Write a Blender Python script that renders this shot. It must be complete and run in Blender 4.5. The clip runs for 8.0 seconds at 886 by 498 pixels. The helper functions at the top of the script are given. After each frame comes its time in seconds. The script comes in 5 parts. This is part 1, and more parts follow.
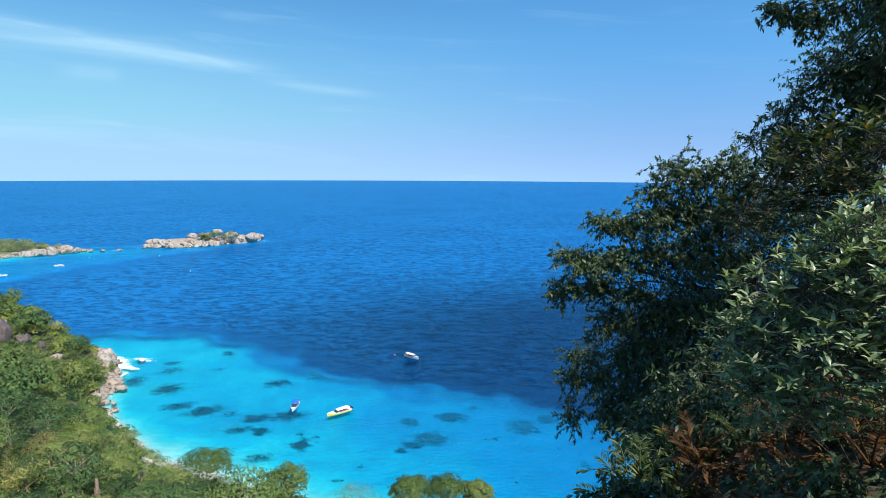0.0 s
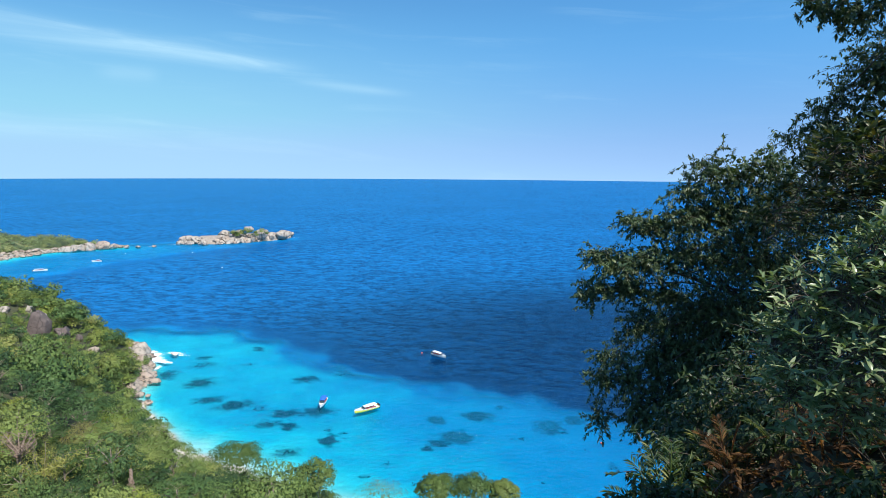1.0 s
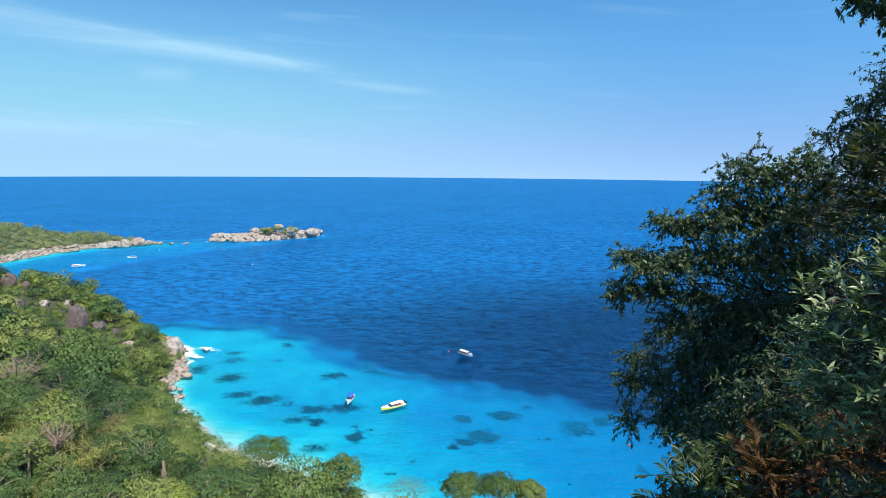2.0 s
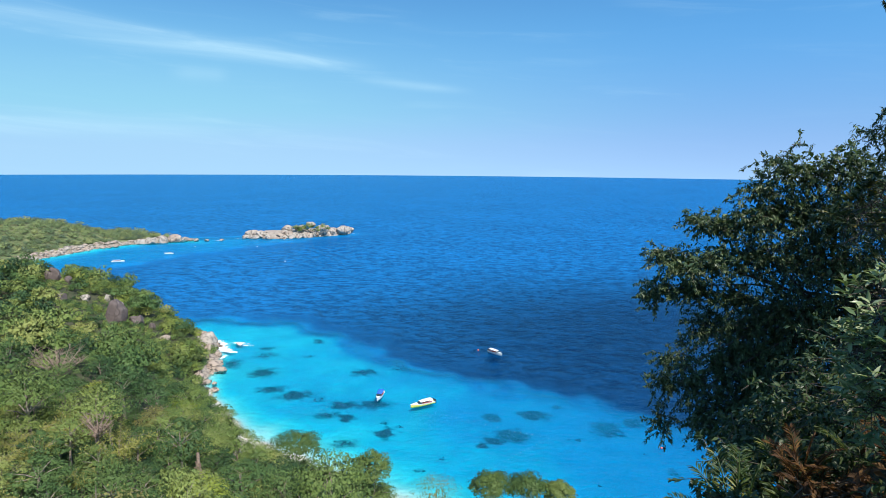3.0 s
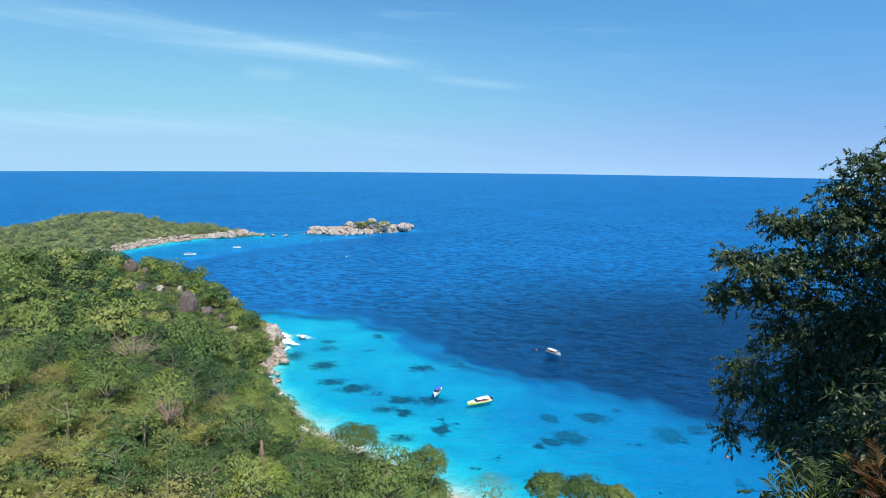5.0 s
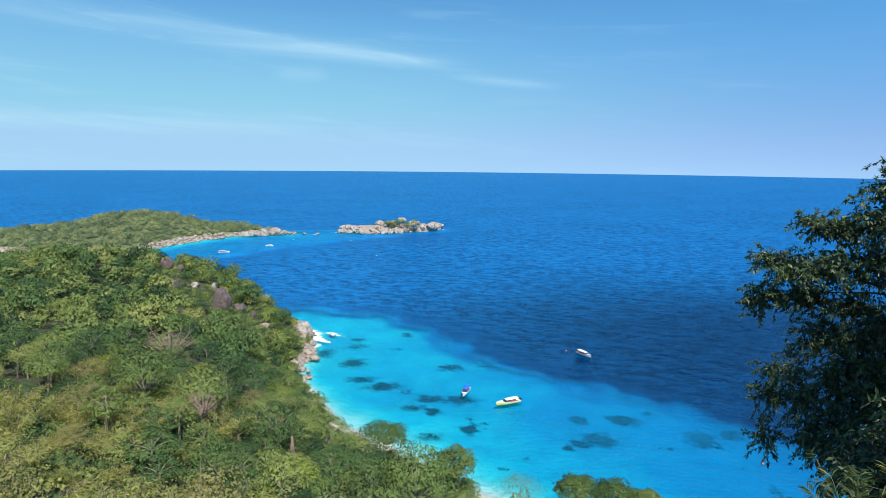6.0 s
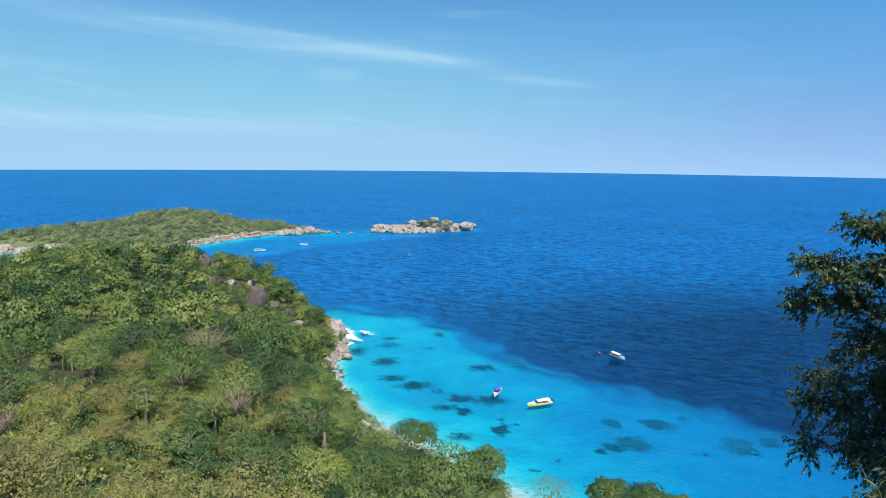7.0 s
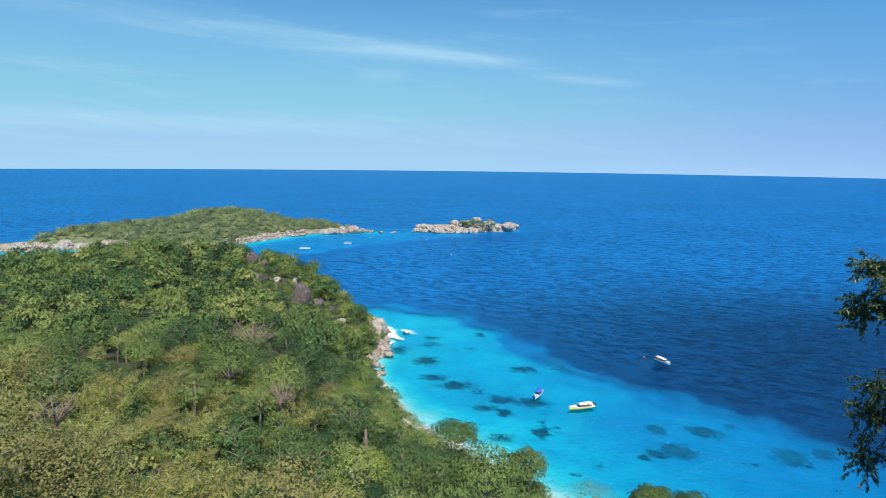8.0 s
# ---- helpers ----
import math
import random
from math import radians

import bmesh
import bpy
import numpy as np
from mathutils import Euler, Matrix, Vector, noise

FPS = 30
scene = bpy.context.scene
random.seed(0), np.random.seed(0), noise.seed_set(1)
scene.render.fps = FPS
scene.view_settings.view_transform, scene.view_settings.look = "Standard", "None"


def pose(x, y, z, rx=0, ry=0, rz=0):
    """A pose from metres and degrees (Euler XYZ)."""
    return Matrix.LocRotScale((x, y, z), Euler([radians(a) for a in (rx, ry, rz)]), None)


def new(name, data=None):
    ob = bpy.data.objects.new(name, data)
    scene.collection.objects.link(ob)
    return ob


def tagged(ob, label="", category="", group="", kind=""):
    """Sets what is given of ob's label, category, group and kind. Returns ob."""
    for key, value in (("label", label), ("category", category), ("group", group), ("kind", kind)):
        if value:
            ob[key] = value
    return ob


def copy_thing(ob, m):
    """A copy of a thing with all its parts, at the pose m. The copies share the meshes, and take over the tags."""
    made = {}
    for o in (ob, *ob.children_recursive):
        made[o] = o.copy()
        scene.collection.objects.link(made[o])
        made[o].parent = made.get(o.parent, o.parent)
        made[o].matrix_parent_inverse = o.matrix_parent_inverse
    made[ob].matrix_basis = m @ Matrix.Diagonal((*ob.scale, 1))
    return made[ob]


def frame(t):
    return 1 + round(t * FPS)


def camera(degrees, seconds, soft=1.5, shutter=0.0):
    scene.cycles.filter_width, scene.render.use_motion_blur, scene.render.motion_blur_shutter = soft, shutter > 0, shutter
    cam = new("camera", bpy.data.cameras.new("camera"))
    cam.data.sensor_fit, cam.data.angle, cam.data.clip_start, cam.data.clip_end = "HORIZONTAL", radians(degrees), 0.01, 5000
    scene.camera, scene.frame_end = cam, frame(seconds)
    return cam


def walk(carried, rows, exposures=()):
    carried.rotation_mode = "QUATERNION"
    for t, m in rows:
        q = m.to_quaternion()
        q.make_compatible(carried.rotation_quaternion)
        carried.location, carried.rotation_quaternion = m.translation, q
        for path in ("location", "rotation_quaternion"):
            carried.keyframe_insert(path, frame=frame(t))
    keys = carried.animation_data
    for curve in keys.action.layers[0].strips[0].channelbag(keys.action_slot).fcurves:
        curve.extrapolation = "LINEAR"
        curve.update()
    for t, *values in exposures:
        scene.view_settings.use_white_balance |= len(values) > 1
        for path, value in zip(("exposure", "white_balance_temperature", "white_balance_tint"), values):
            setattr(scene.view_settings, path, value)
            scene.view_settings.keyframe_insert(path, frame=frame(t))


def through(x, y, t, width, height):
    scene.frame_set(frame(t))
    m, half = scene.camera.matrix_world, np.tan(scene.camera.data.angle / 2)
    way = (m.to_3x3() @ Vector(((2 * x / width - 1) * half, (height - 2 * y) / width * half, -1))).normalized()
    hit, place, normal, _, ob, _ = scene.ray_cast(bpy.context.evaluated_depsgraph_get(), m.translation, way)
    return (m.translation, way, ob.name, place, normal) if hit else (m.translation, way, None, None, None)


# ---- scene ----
# ---------------------------------------------------------------- camera
EYE = 95.0
PATH = (
    (0.0, 0.00, -7.44, -0.32), (0.5, 1.33, -7.50, -0.38), (1.0, 2.63, -7.58, -0.43), (1.5, 3.89, -7.65, -0.48),
    (3.0, 8.06, -7.91, -0.49), (3.5, 9.47, -7.99, -0.52), (4.0, 10.88, -8.06, -0.55), (4.5, 12.26, -8.13, -0.55),
    (6.0, 16.43, -8.26, -0.57), (6.5, 17.88, -8.30, -0.56), (7.0, 19.47, -8.32, -0.56), (7.5, 21.29, -8.33, -0.57),
    (8.0, 23.46, -8.35, -0.64))
cam = camera(71.62, 8.0, soft=0.7)
walk(cam, [(t, pose(-0.0137 * t, 0, EYE, 90 + pitch, roll, yaw)) for t, yaw, pitch, roll in PATH], [(0.0, 0.74), (4.0, 0.70), (8.0, 0.57)])

# ---------------------------------------------------------------- light
SUN_AZ, SUN_EL = 143.0, 56.0
sun_data = bpy.data.lights.new("sun", "SUN")
sun_data.energy, sun_data.angle, sun_data.color = 4.4, radians(0.5), (1.0, 0.94, 0.85)
sun = new("sun", sun_data)
sun.rotation_euler = Vector((-math.sin(radians(SUN_AZ)) * math.cos(radians(SUN_EL)),
                             -math.cos(radians(SUN_AZ)) * math.cos(radians(SUN_EL)),
                             -math.sin(radians(SUN_EL)))).to_track_quat("-Z", "Y").to_euler()


class Graph:
    """Short hand for building a node tree."""

    def __init__(self, tree):
        self.tree = tree

    def node(self, kind, **given):
        n = self.tree.nodes.new(kind)
        for key, value in given.items():
            if key == "operation":
                n.operation = value
            elif key == "blend":
                n.blend_type = value
            elif key == "attribute":
                n.attribute_name = value
        return n

    def put(self, socket, value):
        if isinstance(value, bpy.types.NodeSocket):
            self.tree.links.new(value, socket)
        elif isinstance(value, (tuple, list)) and len(value) == 3 and socket.type == "RGBA":
            socket.default_value = (*value, 1)
        else:
            socket.default_value = value

    def math(self, op, a, b=0.0, c=0.0, clamp=False):
        n = self.node("ShaderNodeMath", operation=op)
        n.use_clamp = clamp
        for s, v in zip(n.inputs, (a, b, c)):
            self.put(s, v)
        return n.outputs[0]

    def mix(self, fac, a, b, blend="MIX"):
        n = self.node("ShaderNodeMix")
        n.data_type, n.blend_type = "RGBA", blend
        self.put(n.inputs[0], fac), self.put(n.inputs[6], a), self.put(n.inputs[7], b)
        return n.outputs[2]

    def ramp(self, fac, stops, smooth=False):
        n = self.node("ShaderNodeValToRGB")
        e = n.color_ramp.elements
        n.color_ramp.interpolation = "EASE" if smooth else "LINEAR"
        while len(e) < len(stops):
            e.new(0.5)
        for el, (p, col) in zip(e, stops):
            el.position = p
            el.color = (*col, 1) if isinstance(col, (tuple, list)) else (col, col, col, 1)
        self.put(n.inputs[0], fac)
        return n.outputs[0]

    def noise(self, scale, detail=4.0, rough=0.55, vector=None, warp=0.0):
        n = self.node("ShaderNodeTexNoise")
        n.inputs["Scale"].default_value, n.inputs["Detail"].default_value = scale, detail
        n.inputs["Roughness"].default_value, n.inputs["Distortion"].default_value = rough, warp
        if vector is not None:
            self.put(n.inputs["Vector"], vector)
        return n.outputs[0]

    def span(self, value, a, b, c=0.0, d=1.0, smooth=True):
        n = self.node("ShaderNodeMapRange")
        n.interpolation_type = "SMOOTHSTEP" if smooth else "LINEAR"
        n.clamp = True
        for s, v in zip(n.inputs, (value, a, b, c, d)):
            self.put(s, v)
        return n.outputs[0]


# ---------------------------------------------------------------- sky with thin cirrus
world = bpy.data.worlds.new("sky")
scene.world = world
world.use_nodes = True
g = Graph(world.node_tree)
back = world.node_tree.nodes["Background"]
way = g.node("ShaderNodeTexCoord").outputs["Generated"]
parts_xyz = g.node("ShaderNodeSeparateXYZ")
g.put(parts_xyz.inputs[0], way)
wx, wy, wz = parts_xyz.outputs
level = g.node("ShaderNodeCombineXYZ")
g.put(level.inputs[0], wx), g.put(level.inputs[1], wy), g.put(level.inputs[2], g.math("ADD", g.math("MULTIPLY", g.math("MAXIMUM", wz, -0.02), 1.25), 0.17))
sky = g.node("ShaderNodeTexSky")
sky.sky_type, sky.sun_disc = "NISHITA", False
sky.sun_elevation, sky.sun_rotation = radians(SUN_EL), radians(SUN_AZ)
sky.altitude, sky.air_density, sky.dust_density, sky.ozone_density = 100, 1.0, 0.6, 3.0
g.put(sky.inputs[0], level.outputs[0])
az = g.math("ARCTAN2", wx, wy)
el = g.math("ARCSINE", wz)
spread = g.node("ShaderNodeCombineXYZ")
g.put(spread.inputs[0], g.math("MULTIPLY", az, 2.2))
g.put(spread.inputs[1], g.math("ADD", g.math("MULTIPLY", el, 22.0), g.math("MULTIPLY", az, 1.2)))
streaks = g.noise(2.2, 7.0, 0.6, spread.outputs[0], 0.6)
soft = g.noise(1.1, 3.0, 0.5, spread.outputs[0], 0.3)
veil = g.math("MULTIPLY", g.span(streaks, 0.47, 0.75), g.span(soft, 0.4, 0.65))
# one long mare's tail that thins out towards the west
tail_el = g.math("ADD", 0.150, g.math("MULTIPLY", g.math("ADD", az, 0.27), -0.075))
tail_el = g.math("ADD", tail_el, g.math("MULTIPLY", g.math("SUBTRACT", soft, 0.5), 0.02))
tail_d = g.math("DIVIDE", g.math("SUBTRACT", el, tail_el), g.span(az, -1.0, -0.3, 0.020, 0.0100))
tail = g.math("EXPONENT", g.math("MULTIPLY", g.math("MULTIPLY", tail_d, tail_d), -1.0))
tail = g.math("MULTIPLY", tail, g.math("MULTIPLY", g.span(az, -0.22, -0.36), g.span(az, -1.0, -0.36, 0.3, 1.0)))
tail = g.math("MULTIPLY", tail, g.span(streaks, 0.2, 0.7, 0.3, 1.0))
wisp_d = g.math("DIVIDE", g.math("SUBTRACT", el, g.math("SUBTRACT", 0.105, g.math("MULTIPLY", az, 0.09))), 0.006)
wisp = g.math("EXPONENT", g.math("MULTIPLY", g.math("MULTIPLY", wisp_d, wisp_d), -1.0))
wisp = g.math("MULTIPLY", wisp, g.math("MULTIPLY", g.span(az, -0.30, -0.20), g.span(az, -0.08, -0.17)))
tail = g.math("ADD", tail, g.math("MULTIPLY", wisp, 0.45))
# a faint low bank of cirrus over the cape, and a smudge under the tail
bank_d = g.math("DIVIDE", g.math("SUBTRACT", el, g.math("ADD", 0.047, g.math("MULTIPLY", g.math("SUBTRACT", soft, 0.5), 0.03))), 0.009)
bank_c = g.math("EXPONENT", g.math("MULTIPLY", g.math("MULTIPLY", bank_d, bank_d), -1.0))
bank_c = g.math("MULTIPLY", bank_c, g.math("MULTIPLY", g.span(az, -0.44, -0.58), g.span(streaks, 0.25, 0.65, 0.35, 1.0)))
tail = g.math("ADD", tail, g.math("MULTIPLY", bank_c, 0.5))
smudge_d = g.math("DIVIDE", g.math("SUBTRACT", el, 0.128), 0.010)
smudge = g.math("EXPONENT", g.math("MULTIPLY", g.math("MULTIPLY", smudge_d, smudge_d), -1.0))
smudge = g.math("MULTIPLY", smudge, g.math("MULTIPLY", g.span(az, -0.56, -0.52), g.span(az, -0.46, -0.49)))
tail = g.math("ADD", tail, g.math("MULTIPLY", smudge, 0.28))
cloud = g.math("ADD", g.math("MULTIPLY", veil, 0.14), g.math("MULTIPLY", tail, 0.48), clamp=True)
# a milky haze lies lower down and to the west
haze = g.math("MULTIPLY", g.span(el, 0.30, 0.0, 0.0, 0.80), g.span(az, 0.4, -0.6, 0.12, 1.0))
cloud = g.math("MULTIPLY", cloud, g.span(az, 0.7, -0.5, 0.35, 1.0))
tinted = g.mix(g.span(el, 0.0, 0.22), (0.87, 0.90, 1.00), (0.62, 1.18, 1.33))
tinted = g.mix(1.0, sky.outputs[0], tinted, "MULTIPLY")
east = g.node("ShaderNodeCombineColor")
for s, low_end in zip(east.inputs, (0.96, 1.00, 1.03)):
    g.put(s, g.span(az, 0.35, -0.45, low_end, 1.0))
tinted = g.mix(1.0, tinted, east.outputs[0], "MULTIPLY")
shade = g.mix(cloud, g.mix(haze, tinted, g.mix(g.span(el, 0.02, 0.09), (2.42, 4.15, 5.6), (2.0, 4.45, 5.2))), (4.0, 5.8, 6.6))
g.put(back.inputs[0], shade)
back.inputs[1].default_value = 0.105


# ---------------------------------------------------------------- materials
def material(name):
    m = bpy.data.materials.new(name)
    m.use_nodes = True
    return m, Graph(m.node_tree), m.node_tree.nodes["Principled BSDF"]


def bump(g, bsdf, height, strength, distance):
    n = g.node("ShaderNodeBump")
    n.inputs["Strength"].default_value, n.inputs["Distance"].default_value = strength, distance
    g.put(n.inputs["Height"], height)
    g.put(bsdf.inputs["Normal"], n.outputs[0])
    return n.outputs[0]


def place_coords(g):
    return g.node("ShaderNodeNewGeometry").outputs["Position"]


def plain(name, color, rough=0.5, metal=0.0, wear=0.12, scale=6.0):
    m, g, b = material(name)
    n = g.noise(scale, 5, 0.6)
    dark = tuple(c * (1 - wear * 2) for c in color)
    g.put(b.inputs["Base Color"], g.mix(g.span(n, 0.35, 0.7), color, dark))
    b.inputs["Roughness"].default_value, b.inputs["Metallic"].default_value = rough, metal
    return m


def foliage(name, stops, gloss=0.5, through=0.38, by="object", shift=0.25, glow=(1.0, 1.15, 0.45), rounded=0.0):
    """Leaves: tone by leaf, by plant and by patches of the hillside; light also passes through them."""
    m, g, b = material(name)
    geo = g.node("ShaderNodeNewGeometry")
    leaf = geo.outputs["Random Per Island"]
    if by == "object":
        plant = g.node("ShaderNodeObjectInfo").outputs["Random"]
    else:
        plant = g.node("ShaderNodeAttribute", attribute="tint").outputs["Fac"]
    tone = g.math("ADD", g.math("MULTIPLY", plant, 1 - shift), g.math("MULTIPLY", leaf, shift))
    col = g.ramp(tone, stops)
    col = g.mix(g.span(g.noise(0.9, 3, 0.6, geo.outputs["Position"]), 0.3, 0.75, 0.0, 0.5), col, (0.7, 0.7, 0.65), "MULTIPLY")
    g.put(b.inputs["Base Color"], col)
    b.inputs["Roughness"].default_value = gloss
    b.inputs["Specular IOR Level"].default_value = 0.35 if not rounded else 0.15
    tl = g.node("ShaderNodeBsdfTranslucent")
    g.put(tl.inputs[0], g.mix(1.0, col, glow, "MULTIPLY"))
    if rounded:
        turn = g.node("ShaderNodeVectorTransform")
        turn.vector_type, turn.convert_from, turn.convert_to = "NORMAL", "OBJECT", "WORLD"
        g.put(turn.inputs[0], g.node("ShaderNodeAttribute", attribute="out").outputs["Vector"])
        way = g.node("ShaderNodeVectorMath", operation="NORMALIZE")
        g.put(way.inputs[0], g.mix(rounded, geo.outputs["Normal"], turn.outputs[0]))
        g.put(b.inputs["Normal"], way.outputs[0]), g.put(tl.inputs["Normal"], way.outputs[0])
    mx = g.node("ShaderNodeMixShader")
    mx.inputs[0].default_value = through
    g.put(mx.inputs[1], b.outputs[0]), g.put(mx.inputs[2], tl.outputs[0])
    g.put(m.node_tree.nodes["Material Output"].inputs[0], mx.outputs[0])
    return m


GREENS = ((0.0, (0.034, 0.076, 0.036)), (0.28, (0.078, 0.142, 0.048)), (0.58, (0.155, 0.220, 0.063)), (0.84, (0.230, 0.280, 0.084)), (1.0, (0.285, 0.30, 0.100)))
leaf_wood = foliage("woodland_leaves", GREENS, by="attribute", through=0.22, shift=0.06, rounded=0.84)
leaf_green = foliage("canopy_leaves", GREENS, through=0.22, shift=0.06, rounded=0.84)
# lighter scrub green, lifted in every channel to put distance haze into it
leaf_scrub_hazed = foliage("coastal_scrub_leaves", tuple((p, tuple(0.085 + v * 1.12 for v in c)) for p, c in GREENS), by="attribute", shift=0.12, rounded=0.88)
leaf_slope = foliage("slope_scrub_leaves", tuple((p, (0.06 + c[0] * 1.2, 0.05 + c[1] * 1.2, 0.012 + c[2] * 1.1)) for p, c in GREENS), by="attribute", shift=0.08, rounded=0.9)
leaf_shore = foliage("shore_tree_leaves", ((0.0, (0.055, 0.105, 0.036)), (0.6, (0.105, 0.160, 0.044)), (1.0, (0.16, 0.20, 0.058))), shift=0.25, through=0.2, rounded=0.85)
leaf_gold = foliage("bamboo_leaves", ((0.0, (0.20, 0.25, 0.06)), (0.5, (0.34, 0.325, 0.09)), (1.0, (0.43, 0.365, 0.12))), shift=0.5)
leaf_lime = foliage("lime_leaves", ((0.0, (0.20, 0.27, 0.05)), (0.5, (0.27, 0.33, 0.06)), (1.0, (0.35, 0.38, 0.09))), shift=0.4, rounded=0.65)
leaf_olive = foliage("olive_leaves", ((0.0, (0.165, 0.170, 0.062)), (0.5, (0.255, 0.245, 0.092)), (1.0, (0.35, 0.30, 0.12))), shift=0.4, rounded=0.5)
leaf_dark = foliage("shade_tree_leaves", ((0.0, (0.034, 0.066, 0.034)), (0.5, (0.074, 0.115, 0.054)), (0.88, (0.140, 0.180, 0.082)), (1.0, (0.21, 0.225, 0.10))), 0.36, 0.25, shift=0.9)
leaf_broad = foliage("broad_glossy_leaves", ((0.0, (0.085, 0.140, 0.062)), (0.5, (0.20, 0.255, 0.125)), (0.95, (0.38, 0.42, 0.25)), (1.0, (0.48, 0.36, 0.08))), 0.28, 0.25, shift=0.9)
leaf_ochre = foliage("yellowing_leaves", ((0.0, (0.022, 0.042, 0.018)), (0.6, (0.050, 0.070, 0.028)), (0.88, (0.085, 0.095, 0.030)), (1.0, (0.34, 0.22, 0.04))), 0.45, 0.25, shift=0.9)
# undergrowth and fern colours are darkened for the shade under the near trees
leaf_under_shade = foliage("undergrowth_leaves", ((0.0, (0.020, 0.044, 0.019)), (0.5, (0.042, 0.072, 0.030)), (0.9, (0.080, 0.110, 0.044)), (1.0, (0.17, 0.15, 0.045))), 0.42, 0.25, shift=0.9)
leaf_fern = foliage("frond_leaflets", ((0.0, (0.022, 0.048, 0.014)), (0.6, (0.065, 0.098, 0.022)), (1.0, (0.24, 0.22, 0.04))), 0.5, 0.3, shift=0.8)
leaf_dry = foliage("dry_fronds", ((0.0, (0.050, 0.026, 0.012)), (0.6, (0.11, 0.052, 0.018)), (1.0, (0.27, 0.145, 0.04))), 0.7, 0.4, shift=0.8, glow=(1.1, 0.9, 0.5))


def bark_material(name, a, b_col):
    m, g, b = material(name)
    pos = place_coords(g)
    n = g.noise(3.0, 6, 0.65, pos)
    g.put(b.inputs["Base Color"], g.mix(g.span(n, 0.3, 0.7), a, b_col))
    b.inputs["Roughness"].default_value = 0.85
    bump(g, b, g.noise(14.0, 5, 0.6, pos), 0.6, 0.03)
    return m


bark = bark_material("bark", (0.11, 0.085, 0.065), (0.045, 0.035, 0.028))
bark_pale = bark_material("pale_bark", (0.30, 0.25, 0.20), (0.13, 0.105, 0.08))
deadwood = bark_material("bleached_dead_wood", (0.33, 0.245, 0.19), (0.16, 0.11, 0.085))


def granite(name, pale, stain, amount):
    """Weathered granite with dark lichen streaks that run down its sides."""
    m, g, b = material(name)
    pos = place_coords(g)
    squash = g.node("ShaderNodeMapping")
    squash.inputs["Scale"].default_value = (1, 1, 0.25)
    g.put(squash.inputs["Vector"], pos)
    streak = g.noise(0.5, 6, 0.65, squash.outputs[0], 0.4)
    grain = g.noise(5.0, 6, 0.7, pos)
    pale2 = tuple(c * 0.72 for c in pale)
    col = g.mix(g.span(grain, 0.35, 0.7), pale, pale2)
    col = g.mix(g.span(streak, 0.62 - amount, 0.72 - amount * 0.8), col, stain)
    g.put(b.inputs["Base Color"], col)
    b.inputs["Roughness"].default_value = 0.85
    vor = g.node("ShaderNodeTexVoronoi")
    vor.feature = "DISTANCE_TO_EDGE"
    vor.inputs["Scale"].default_value = 0.13
    g.put(vor.inputs["Vector"], g.mix(0.12, pos, g.node("ShaderNodeTexNoise").outputs[1], "ADD"))
    joint = g.span(vor.outputs["Distance"], 0.0, 0.018)
    g.put(b.inputs["Base Color"], g.mix(joint, tuple(c * 0.8 for c in stain), col))
    bump(g, b, g.math("ADD", g.math("ADD", g.noise(0.8, 5, 0.6, pos), g.math("MULTIPLY", grain, 0.25)), g.math("MULTIPLY", joint, 0.5)), 0.9, 0.6)
    return m


rock_pale = granite("pale_granite", (0.40, 0.35, 0.30), (0.15, 0.13, 0.11), 0.14)
rock_pink = granite("shore_granite", (0.38, 0.30, 0.24), (0.10, 0.078, 0.064), 0.12)
rock_dark = granite("stained_granite", (0.26, 0.21, 0.19), (0.105, 0.080, 0.073), 0.32)
# the slab's shade is put into this dark granite colour
rock_shaded = granite("shaded_slab_granite", (0.075, 0.066, 0.062), (0.028, 0.025, 0.025), 0.2)
rock_white = plain("bleached_rock", (0.46, 0.44, 0.41), 0.8, wear=0.08, scale=1.5)


